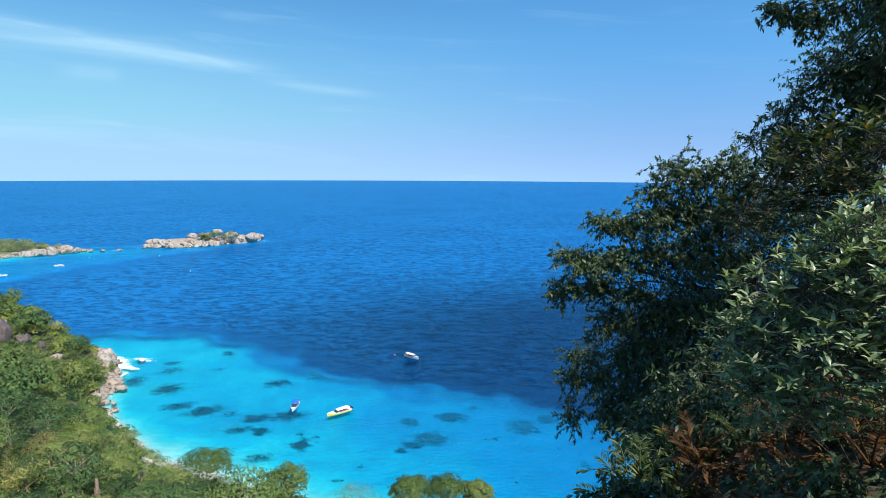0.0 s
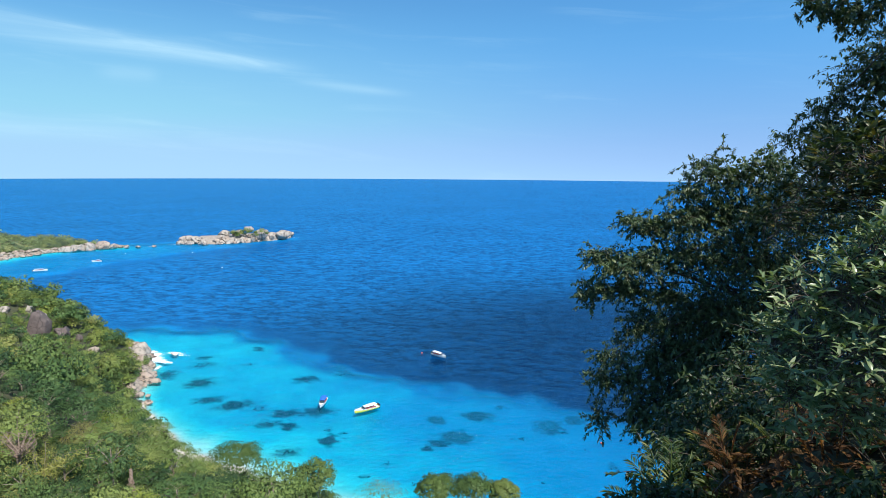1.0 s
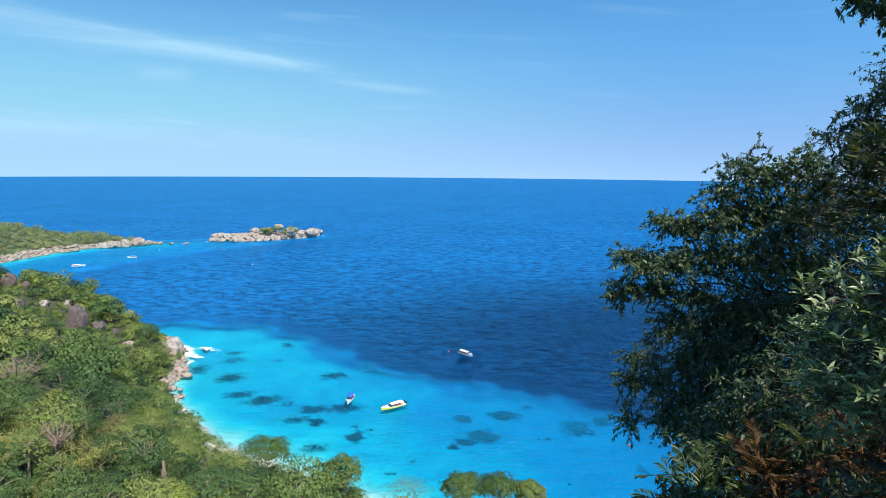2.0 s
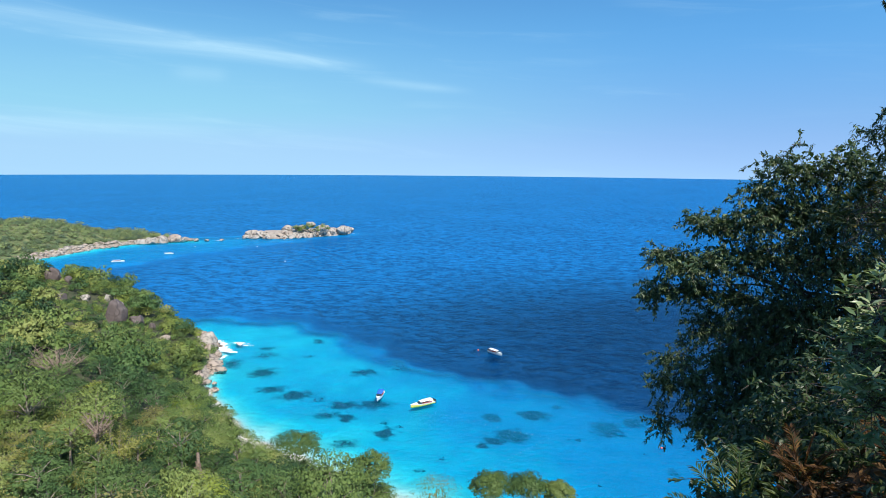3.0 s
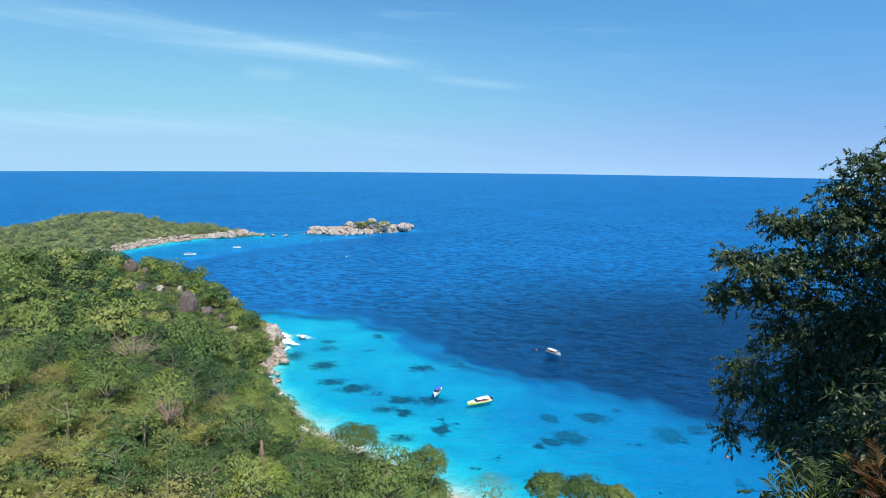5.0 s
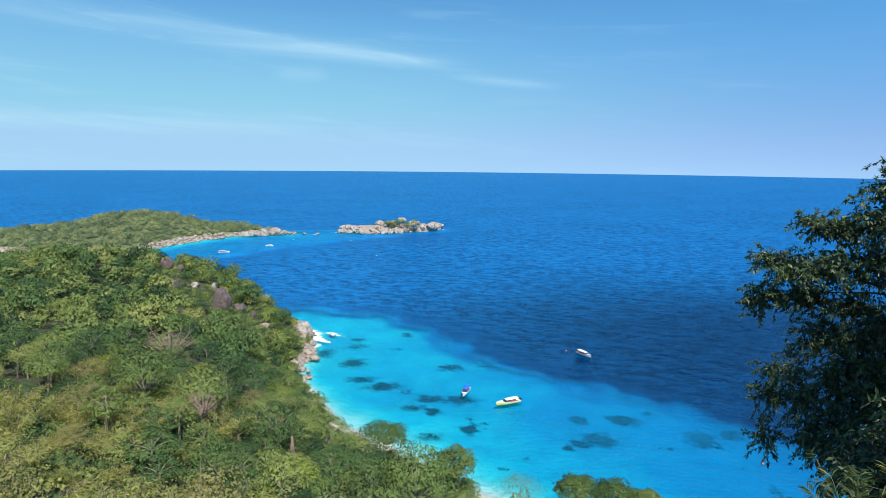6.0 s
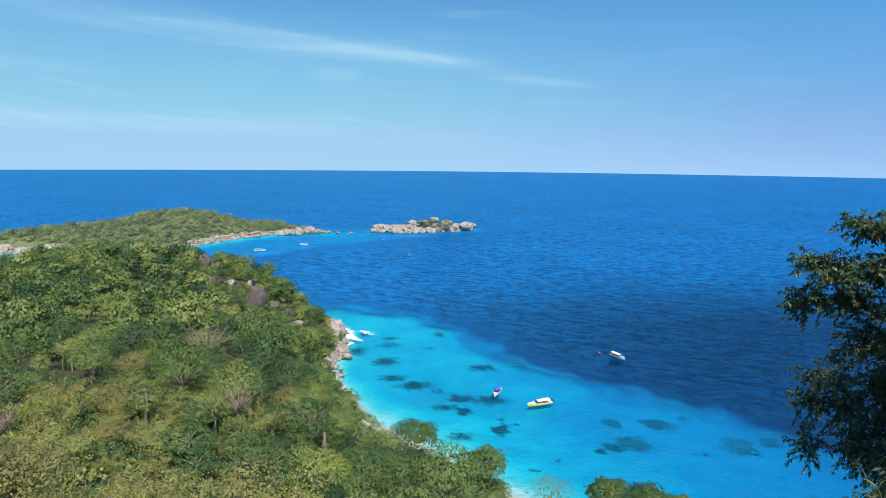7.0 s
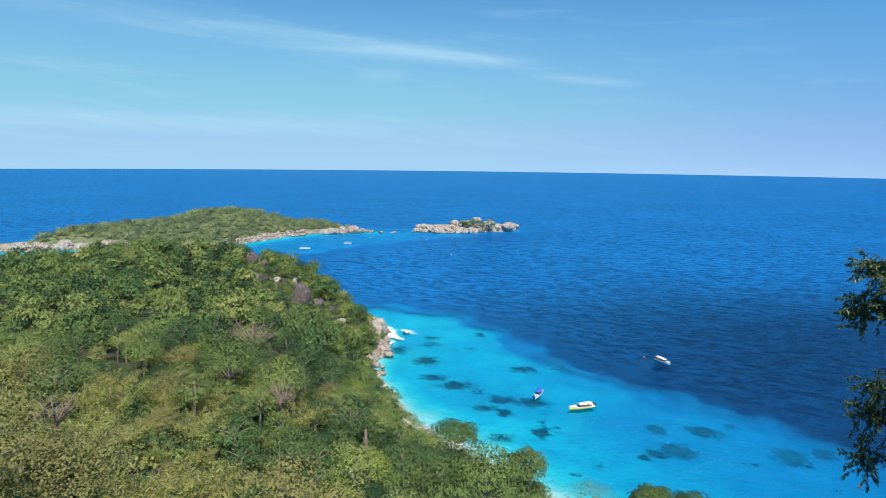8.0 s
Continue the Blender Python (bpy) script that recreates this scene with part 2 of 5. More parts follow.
def ground_material():
    m, g, b = material("soil_sand_and_seabed")
    pos = place_coords(g)
    xyz = g.node("ShaderNodeSeparateXYZ")
    g.put(xyz.inputs[0], pos)
    z = xyz.outputs[2]
    litter = g.mix(g.span(g.noise(0.35, 6, 0.6, pos), 0.35, 0.65), (0.028, 0.036, 0.015), (0.056, 0.056, 0.028))
    sand = g.mix(g.span(g.noise(0.08, 5, 0.6, pos), 0.35, 0.7), (0.70, 0.68, 0.61), (0.61, 0.59, 0.53))
    ripples = g.noise(0.6, 4, 0.6, pos, 0.8)
    sand = g.mix(g.span(ripples, 0.4, 0.62, 0.0, 0.22), sand, (0.52, 0.53, 0.47))
    sand = g.mix(g.span(z, -0.6, 0.0), sand, g.mix(1.0, sand, (0.78, 0.74, 0.68), "MULTIPLY"))
    edge = g.math("ADD", z, g.math("MULTIPLY", g.math("SUBTRACT", g.noise(0.15, 4, 0.6, pos), 0.5), 2.0))
    off = g.node("ShaderNodeVectorMath", operation="DISTANCE")
    g.put(off.inputs[0], pos)
    off.inputs[1].default_value = (-62, 176, 0)
    growth = g.node("ShaderNodeAttribute", attribute="reef").outputs["Fac"]
    ragged = g.math("ADD", growth, g.math("MULTIPLY", g.math("SUBTRACT", g.noise(0.42, 6, 0.68, pos, 0.5), 0.5), 0.75))
    sand = g.mix(g.span(ragged, 0.14, 0.66, 0.0, 0.94), sand, g.mix(g.span(g.noise(0.9, 4, 0.6, pos), 0.35, 0.65), (0.014, 0.036, 0.040), (0.040, 0.080, 0.078)))
    stony = g.math("MULTIPLY", g.span(off.outputs["Value"], 75, 95), g.span(z, -0.6, -0.1))
    sand = g.mix(stony, sand, g.mix(g.span(g.noise(0.7, 6, 0.7, pos), 0.35, 0.65), (0.34, 0.28, 0.22), (0.16, 0.13, 0.11)))
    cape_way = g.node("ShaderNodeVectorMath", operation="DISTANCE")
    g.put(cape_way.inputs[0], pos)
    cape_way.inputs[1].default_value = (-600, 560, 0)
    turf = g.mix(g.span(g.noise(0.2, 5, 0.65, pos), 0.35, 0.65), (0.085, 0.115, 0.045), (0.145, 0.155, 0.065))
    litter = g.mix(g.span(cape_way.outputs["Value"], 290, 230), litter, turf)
    isle_way = g.node("ShaderNodeVectorMath", operation="DISTANCE")
    g.put(isle_way.inputs[0], pos)
    isle_way.inputs[1].default_value = (-298, 765, 0)
    litter = g.mix(g.span(isle_way.outputs["Value"], 90, 75), litter, g.mix(g.span(g.noise(0.5, 6, 0.7, pos), 0.35, 0.65), (0.36, 0.31, 0.26), (0.17, 0.14, 0.12)))
    g.put(b.inputs["Base Color"], g.mix(g.span(edge, 1.6, 2.6), sand, litter))
    b.inputs["Roughness"].default_value = 0.95
    bump(g, b, g.noise(1.5, 6, 0.6, pos), 0.5, 0.3)
    return m


def water_material():
    """Clear sea: light passes the surface, is tinted by a stored depth and scattered back by the deep."""
    m, g, b = material("sea_water")
    m.node_tree.nodes.remove(b)
    pos = place_coords(g)
    depth = g.node("ShaderNodeAttribute", attribute="depth").outputs["Fac"]
    uneven = g.math("MULTIPLY", depth, g.span(g.noise(0.03, 4, 0.6, pos), 0.3, 0.7, 0.8, 1.2))

    def passed(k):
        return g.math("EXPONENT", g.math("MULTIPLY", uneven, -k))
    tint = g.node("ShaderNodeCombineColor")
    for s, k in zip(tint.inputs, (0.90, 0.098, 0.024)):
        g.put(s, passed(k))
    clear = g.node("ShaderNodeBsdfTransparent")
    g.put(clear.inputs[0], tint.outputs[0])
    channel = g.node("ShaderNodeAttribute", attribute="channel").outputs["Fac"]
    wide = g.noise(0.006, 3, 0.5, pos)
    deep = g.mix(g.span(wide, 0.3, 0.7), (0.0015, 0.074, 0.228), (0.0018, 0.088, 0.266))
    turn = g.node("ShaderNodeMapping")
    turn.inputs["Rotation"].default_value = (0, 0, radians(12))
    turn.inputs["Scale"].default_value = (0.62, 1.05, 1.0)
    g.put(turn.inputs["Vector"], pos)
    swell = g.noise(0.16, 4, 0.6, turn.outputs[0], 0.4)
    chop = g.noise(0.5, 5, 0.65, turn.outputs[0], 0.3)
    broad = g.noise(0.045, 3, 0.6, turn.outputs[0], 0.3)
    # light and dark sides of the waves are painted into the deep colour
    facet_shade = g.math("ADD", g.math("MULTIPLY", broad, 0.12), g.math("ADD", g.math("MULTIPLY", swell, 0.48), g.math("MULTIPLY", chop, 0.40)))
    shaded_chop = g.mix(g.span(facet_shade, 0.42, 0.58), g.mix(1.0, deep, (0.48, 0.52, 0.57), "MULTIPLY"), g.mix(1.0, deep, (1.65, 1.50, 1.42), "MULTIPLY"))
    deep = g.mix(g.span(depth, 14.0, 36.0, 0.25, 1.0), deep, shaded_chop)
    body = g.node("ShaderNodeBsdfDiffuse")
    scattered = g.ramp(g.math("MULTIPLY", depth, 1 / 24), ((0.12, (0.001, 0.34, 0.53)), (0.26, (0.001, 0.295, 0.52)), (0.45, (0.001, 0.200, 0.48)), (0.66, (0.001, 0.115, 0.325)), (0.9, (0.0006, 0.094, 0.295))))
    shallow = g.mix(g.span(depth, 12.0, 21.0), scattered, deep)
    # a broad dark pool is toned into the sea; the seabed has no trough
    pool_fac = g.math("MULTIPLY", g.span(channel, 0.05, 0.9), g.span(depth, 6.0, 15.0))
    shallow = g.mix(pool_fac, shallow, g.mix(1.0, shallow, (0.17, 0.19, 0.235), "MULTIPLY"))
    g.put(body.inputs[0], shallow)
    under = g.node("ShaderNodeMixShader")
    murk = g.math("POWER", g.math("MULTIPLY", uneven, 1 / 11), 3.0)
    g.put(under.inputs[0], g.math("SUBTRACT", 1.0, g.math("EXPONENT", g.math("MULTIPLY", murk, -1.0))))
    g.put(under.inputs[1], clear.outputs[0]), g.put(under.inputs[2], body.outputs[0])
    # swell runs across the bay, finer chop rides on it
    height = g.math("ADD", g.math("MULTIPLY", swell, 2.2), g.math("MULTIPLY", chop, 1.6))
    wave = g.node("ShaderNodeBump")
    wave.inputs["Strength"].default_value, wave.inputs["Distance"].default_value = 1.0, 1.0
    g.put(wave.inputs["Height"], height)
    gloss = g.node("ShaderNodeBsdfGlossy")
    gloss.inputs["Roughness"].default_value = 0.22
    # the sky's reflection is tinted blue here, with its red held down
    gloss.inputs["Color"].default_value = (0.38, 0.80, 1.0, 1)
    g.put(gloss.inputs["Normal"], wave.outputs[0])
    fres = g.node("ShaderNodeFresnel")
    fres.inputs["IOR"].default_value = 1.33
    g.put(fres.inputs["Normal"], wave.outputs[0])
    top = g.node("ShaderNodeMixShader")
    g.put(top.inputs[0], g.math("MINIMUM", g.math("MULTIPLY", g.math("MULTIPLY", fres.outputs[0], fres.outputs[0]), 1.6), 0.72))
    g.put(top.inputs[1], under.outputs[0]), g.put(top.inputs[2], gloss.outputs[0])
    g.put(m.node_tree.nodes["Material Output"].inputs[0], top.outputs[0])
    return m


mat_ground, mat_water = ground_material(), water_material()
coral = plain("reef_growth", (0.05, 0.10, 0.10), 0.9, wear=0.35, scale=1.2)
foam_white = plain("surf_foam", (0.85, 0.87, 0.88), 0.9, wear=0.03, scale=1.0)
paint_white = plain("white_gelcoat", (0.82, 0.82, 0.80), 0.3, wear=0.06)
paint_yellow = plain("yellow_gelcoat", (0.80, 0.66, 0.10), 0.3, wear=0.06)
paint_blue = plain("blue_canvas", (0.02, 0.13, 0.62), 0.7, wear=0.1)
paint_red = plain("red_seat_vinyl", (0.45, 0.10, 0.08), 0.6)
dark_plastic = plain("dark_engine_cowl", (0.03, 0.03, 0.035), 0.4)
steel = plain("stainless_steel", (0.6, 0.6, 0.6), 0.3, 1.0)
glass_dark = plain("tinted_windscreen", (0.03, 0.05, 0.06), 0.08)
float_white = plain("white_float", (0.85, 0.85, 0.82), 0.5)
float_red = plain("red_float", (0.7, 0.12, 0.08), 0.5)
rope_mat = plain("wet_rope", (0.35, 0.38, 0.36), 0.8)


# ---------------------------------------------------------------- mesh helpers
def mesh_object(name, verts, faces, mat, parent=None, label="", smooth=False, tint=None, out=None):
    me = bpy.data.meshes.new(name)
    if isinstance(faces, np.ndarray):
        n, k = faces.shape
        me.vertices.add(len(verts))
        me.vertices.foreach_set("co", np.asarray(verts, np.float32).ravel())
        me.loops.add(n * k)
        me.loops.foreach_set("vertex_index", faces.astype(np.int32).ravel())
        me.polygons.add(n)
        me.polygons.foreach_set("loop_start", np.arange(0, n * k, k, dtype=np.int32))
        me.update(calc_edges=True)
    else:
        me.from_pydata([tuple(v) for v in verts], [], faces)
    if out is not None:
        me.attributes.new("out", "FLOAT_VECTOR", "POINT").data.foreach_set("vector", np.asarray(out, np.float32).ravel())
    if tint is not None:
        me.attributes.new("tint", "FLOAT", "POINT").data.foreach_set("value", np.asarray(tint, np.float32))
    if smooth:
        me.polygons.foreach_set("use_smooth", np.ones(len(me.polygons), bool))
    me.materials.append(mat)
    ob = new(name, me)
    ob.parent = parent
    if label:
        tagged(ob, label)
    return ob


def holder(name, m, label, category, group="", kind=""):
    ob = new(name)
    ob.empty_display_size = 0.2
    ob.matrix_world = m
    return tagged(ob, label, category, group, kind)


def tube(points, radii, sides=6):
    """A tapered tube along points: vertices and quads."""
    pts = [Vector(p) for p in points]
    verts, faces = [], []
    for i, p in enumerate(pts):
        d = (pts[min(i + 1, len(pts) - 1)] - pts[max(i - 1, 0)]).normalized()
        a = d.cross(Vector((0.31, 0.95, 0.1))).normalized()
        b = d.cross(a)
        for k in range(sides):
            w = 2 * math.pi * k / sides
            verts.append(p + (a * math.cos(w) + b * math.sin(w)) * radii[i])
    for i in range(len(pts) - 1):
        for k in range(sides):
            j = (k + 1) % sides
            faces.append((i * sides + k, i * sides + j, (i + 1) * sides + j, (i + 1) * sides + k))
    return verts, faces


def join(pieces):
    verts, faces = [], []
    for v, f in pieces:
        o = len(verts)
        verts += list(v)
        faces += [tuple(i + o for i in q) for q in f]
    return verts, faces


def box_piece(cx, cy, cz, sx, sy, sz):
    v = [(cx + sx * a / 2, cy + sy * b / 2, cz + sz * c / 2) for c in (-1, 1) for b in (-1, 1) for a in (-1, 1)]
    return v, [(0, 2, 3, 1), (4, 5, 7, 6), (0, 1, 5, 4), (2, 6, 7, 3), (0, 4, 6, 2), (1, 3, 7, 5)]


def rot_frames(rng, normals):
    """Two axes square to each normal, turned at random."""
    n = normals / np.linalg.norm(normals, axis=1, keepdims=True)
    r = rng.normal(size=n.shape)
    a = np.cross(n, r)
    a /= np.linalg.norm(a, axis=1, keepdims=True) + 1e-9
    return a, np.cross(n, a), n


def kites(rng, at, normals, size, slim=0.5, droop=0.15):
    """One kite-shaped leaf or spray at each place."""
    a, b, n = rot_frames(rng, normals)
    s = size[:, None]
    quad = np.stack([at - a * s * 0.5, at + b * s * slim * 0.5 + a * s * 0.05, at + a * s * 0.5 - n * s * droop, at - b * s * slim * 0.5 + a * s * 0.05], 1)
    return quad.reshape(-1, 3), np.arange(len(at) * 4).reshape(-1, 4)


def clump_leaves(rng, centre, radii, count, size, slim=0.85, heart=(0, 0, 0), toss=0.2):
    """A tuft: sprays laid like shingles over a low dome, a few of them sticking out of it."""
    u = rng.normal(size=(count * 2, 3))
    u /= np.linalg.norm(u, axis=1, keepdims=True)
    u = u[u[:, 2] > -0.25][:count]
    n = len(u)
    stray = rng.random(n) < 0.28
    r = np.where(stray, 1.0 + 0.28 * rng.random(n), 0.82 + 0.2 * rng.random(n))
    at = np.asarray(centre) + u * r[:, None] * np.asarray(radii)
    side = u + np.array([0, 0, 0.3]) + rng.normal(size=u.shape) * np.where(stray, 0.6, toss)[:, None]
    v, f = kites(rng, at, side, size * (0.65 + 0.7 * rng.random(n)) * np.where(stray, 0.75, 1.0), slim)
    from_heart = np.asarray(centre) - np.asarray(heart)
    from_heart = from_heart / (np.linalg.norm(from_heart) + 1e-6)
    return v, f, np.repeat(u + from_heart * 1.25 + np.array([0, 0, 0.25]) + rng.normal(size=u.shape) * 0.16, 4, 0)


def stack_crown(pieces):
    v, f = stack([p[:2] for p in pieces])
    return v, f, np.concatenate([p[2] for p in pieces])


def stack(pieces):
    vs, fs, o = [], [], 0
    for v, f in pieces:
        vs.append(v)
        fs.append(f + o)
        o += len(v)
    return np.concatenate(vs), np.concatenate(fs)


# ---------------------------------------------------------------- the lie of the land
COAST = ((120, 95), (72, 126), (25, 146), (-10, 154), (-36, 160), (-51, 169), (-70, 179), (-91, 189), (-112, 210), (-136, 236),
         (-142, 252), (-151, 277), (-162, 295), (-180, 308), (-213, 334), (-268, 366), (-330, 378), (-420, 370), (-510, 310), (-600, 200),
         (-720, 0), (-500, -400), (200, -400), (260, -100), (190, 30))
CAPE = ((-760, 330), (-690, 362), (-641, 377), (-612, 388), (-588, 418), (-570, 441), (-520, 455), (-472, 496), (-470, 546), (-468, 594),
        (-456, 637), (-436, 668), (-405, 688), (-440, 712), (-520, 748), (-590, 740), (-640, 670), (-678, 600), (-690, 520), (-682, 455), (-672, 408), (-768, 362))
ISLE = ((-353, 727), (-309, 730), (-272, 757), (-242, 806), (-262, 822), (-310, 790), (-350, 755))
SHELF = ((230, 110), (120, 190), (76, 220), (50, 238), (18, 252), (-20, 264), (-63, 286), (-98, 321), (-140, 340), (-176, 340), (-205, 334), (-225, 332),
         (-270, 338), (-340, 350), (-392, 420), (-392, 480), (-384, 545), (-366, 605), (-345, 655), (-304, 712), (-240, 798), (-262, 806),
         (-330, 757), (-395, 697), (-450, 680), (-560, 690), (-630, 630), (-670, 520), (-690, 420), (-800, 340), (-800, -400), (300, -400))
# hill heights set so that the skylines fit the camera's view
HILLS_LOOKOUT = (
         (0, 0, 93.1), (4, 3.5, 93.2), (2.4, 4.6, 92.8), (3.6, 6.0, 92.5), (5.4, 5.6, 92.9), (5.0, 8.0, 92.0),
         (1.2, 5.0, 90.6), (-4, 4, 89.5), (0, 7, 87), (7, 8, 89.5), (-14, 14, 78), (14, 20, 80),
         (0, -80, 112), (-80, -60, 106), (140, -60, 80), (70, 60, 46), (0, 75, 36), (-53, 53, 44),
         (-20, 115, 18), (-140, 30, 56), (-70, 120, 22), (-106, 106, 30), (-130, 75, 36), (-100, 173, 9))
HILLS_HEADLAND = (
         (-140, 30, 56), (-70, 120, 22), (-106, 106, 30), (-130, 75, 36), (-100, 173, 9), (-140, 190, 17),
         (-177, 177, 23), (-260, 150, 28), (-287, 283, 34), (-390, 225, 25), (-305, 325, 20), (-230, 303, 24),
         (-196, 290, 18), (-175, 288, 12), (-256, 298, 30), (-160, 240, 11), (-500, 100, 20), (-600, -100, 50))
HILLS = HILLS_LOOKOUT + HILLS_HEADLAND
CAPE_HILLS = ((-634, 428, 11), (-632, 449, 13), (-629, 495, 14), (-618, 516, 14.5), (-590, 540, 15), (-576, 555, 22), (-553, 585, 28), (-547, 618, 25), (-527, 648, 17), (-522, 677, 8), (-480, 640, 8),
              (-690, 520, 4), (-680, 600, 5), (-630, 660, 8), (-590, 720, 4), (-478, 560, 8), (-500, 500, 9), (-560, 470, 9), (-700, 375, 4), (-650, 395, 5))


def inside_by(poly, x, y):
    """Signed distance to a closed outline: positive inside."""
    best, odd = np.full(x.shape, 1e9), np.zeros(x.shape, bool)
    for (ax, ay), (bx, by) in zip(poly, poly[1:] + poly[:1]):
        ex, ey = bx - ax, by - ay
        t = np.clip(((x - ax) * ex + (y - ay) * ey) / (ex * ex + ey * ey), 0, 1)
        best = np.minimum(best, np.hypot(x - ax - t * ex, y - ay - t * ey))
        if ey:
            odd ^= ((ay > y) != (by > y)) & (x < ax + ex * (y - ay) / ey)
    return np.where(odd, best, -best)


def spline_surface(spots):
    """A thin-plate surface through a few given heights."""
    p = np.array(spots, float)
    n = len(p)

    def kernel(d2):
        return 0.5 * d2 * np.log(d2 + 1e-9)
    k = kernel(((p[:, None, :2] - p[None, :, :2]) ** 2).sum(-1)) + np.eye(n) * 0.3
    a = np.zeros((n + 3, n + 3))
    a[:n, :n], a[:n, n], a[:n, n + 1:] = k, 1, p[:, :2]
    a[n, :n], a[n + 1:, :n] = 1, p[:, :2].T
    w = np.linalg.solve(a, np.concatenate([p[:, 2], np.zeros(3)]))

    def surface(x, y):
        z = w[n] + w[n + 1] * x + w[n + 2] * y
        for (px, py, _), c in zip(p, w):
            z = z + c * kernel((x - px) ** 2 + (y - py) ** 2)
        return z
    return surface


def step(a, b, v):
    t = np.clip((v - a) / (b - a), 0, 1)
    return t * t * (3 - 2 * t)


def waver(x, y, size, seed):
    """Cheap smooth unevenness, about -1 to 1."""
    r = np.random.default_rng(seed)
    out = 0
    for _ in range(6):
        a, f, ph = r.random() * 6.283, (0.6 + r.random()) * 6.283 / size, r.random() * 6.283
        out = out + np.sin((x * math.cos(a) + y * math.sin(a)) * f + ph + np.sin((y * math.cos(a) - x * math.sin(a)) * f * 0.7))
    return out / 3.5


hill_surface, cape_surface = spline_surface(HILLS), spline_surface(CAPE_HILLS)


def dark_pool_at(x, y):
    """Weight of the dark pool toned into the sea, off the mouth of the bay."""
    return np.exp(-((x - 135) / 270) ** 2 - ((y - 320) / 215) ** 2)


def land(x, y, drop=26):
    x, y = np.asarray(x, float), np.asarray(y, float)
    s1 = inside_by(COAST, x, y) + 2.0 * waver(x, y, 22, 1)
    s2 = inside_by(CAPE, x, y) + 3.0 * waver(x, y, 30, 2)
    s3 = inside_by(ISLE, x, y) + 2.0 * waver(x, y, 25, 3)
    beach = step(75, 30, np.hypot((x + 62) * 0.9, y - 176))
    z1 = np.clip(s1 * (0.5 - 0.39 * beach), 0, 2.2) + (np.maximum(hill_surface(x, y), 4) - 2.2) * step(2, 24 + 26 * beach, s1) + step(20, 60, s1) * step(20, 60, np.hypot(x, y)) * waver(x, y, 40, 4) * 1.5
    z2 = np.clip(s2 * 0.4, 0, 3) + (np.maximum(cape_surface(x, y), 4) - 3) * step(4, 45, s2) + step(20, 60, s2) * waver(x, y, 60, 5)
    z3 = np.clip(s3 * 0.55, -0.3, 8.0)
    shore = np.maximum(np.maximum(s1, s2), s3)
    q = inside_by(SHELF, x, y) + 7 * waver(x, y, 55, 6) + 3 * waver(x, y, 20, 7)
    away = np.maximum(-np.maximum(s1, s2), 0)
    bed = -((0.36 - 0.23 * beach) * np.minimum(away, 9 + 13 * beach) + 0.024 * np.clip(away - 20, 0, 110) + (0.024 * np.clip(x + 60, 0, 140) + 0.03 * np.clip(x - 5, 0, 90)) * step(3, 25, away) * step(420, 260, y) + 3.5 * step(400, 500, y) * step(5, 30, away) + step(16, -42 - 60 * step(400, 560, y), q + 14 * step(400, 560, y) * step(760, 660, y)) * (drop + 20 * dark_pool_at(x, y) * (drop > 0))) - 0.1
    return np.where(shore > 0, np.maximum(np.maximum(np.where(s1 > 0, z1, -9), np.where(s2 > 0, z2, -9)), np.where(s3 > 0, z3, -9)), bed)


def fan(radii, seen=(-66, 40, 280), rest=44):
    """A round sheet of quads about the lookout, finer where the bay lies."""
    a = np.radians(np.concatenate([np.linspace(*seen), np.linspace(seen[1], seen[0] + 360, rest + 2)[1:-1]]))
    r, t = np.meshgrid(radii, a, indexing="ij")
    x, y = r * np.sin(t), r * np.cos(t)
    n, k = r.shape
    i = np.arange(n * k).reshape(n, k)
    j = np.roll(i, -1, 1)
    faces = np.stack([j[:-1], j[1:], i[1:], i[:-1]], -1).reshape(-1, 4)
    return x.ravel(), y.ravel(), faces


# coral growth on the sand: place, breadth, depth along the view, thickness of growth
REEF_WEST = ((-110, 307, 7, 9, 0.6), (-85, 308, 12, 11, 0.4), (-127, 279, 15, 14, 0.45), (-106, 281, 7, 10, 0.35), (-73, 263, 11, 8, 0.8), (-118, 255, 14, 15, 0.65), (-55, 274, 24, 21, 0.4),
             (-93, 231, 15, 10, 0.75), (-106, 236, 13, 10, 0.6), (-138, 264, 12, 18, 0.55), (-131, 290, 12, 8, 0.5))
REEF_MID = ((-59, 227, 14, 10, 0.75), (-71, 224, 13, 9, 0.72), (-82, 228, 9, 7, 0.5), (-74, 214, 11, 7, 0.65), (-66, 213, 5, 8, 0.85), (-51, 210, 4, 4, 0.6), (-48, 202, 6, 8, 0.95), (-44, 208, 4, 3, 0.5),
            (-60, 192, 12, 8, 0.55), (-26, 186, 3, 3, 0.55), (-31, 177, 4, 3, 0.7), (-40, 167, 3, 2, 0.45))
REEF_EAST = ((-12, 221, 6, 8, 0.9), (4, 226, 10, 8, 1), (-4, 207, 12, 9, 1), (-10, 202, 6, 5, 0.9), (-14, 198, 4, 4, 0.9), (30, 218, 9, 12, 1), (34, 213, 2, 3, 0.6), (40, 225, 7, 8, 0.9), (13, 236, 5, 4, 0.6),
             (16, 207, 2, 3, 0.7), (19, 207, 3, 3, 0.6), (47, 188, 8, 5, 0.5), (40, 200, 2, 2, 0.5), (62, 215, 7, 8, 0.7), (23, 177, 2, 2, 0.5))
REEF = REEF_WEST + REEF_MID + REEF_EAST


def on_bed(x, y):
    """Where the line of sight through that place on the surface meets the seabed: place and stretch."""
    k, depth = 1.0, 3.0
    for _ in range(4):
        k = (EYE + depth) / EYE
        depth = min(-float(land(x * k, y * k, 0)), 1.8)
    return x * k, y * k


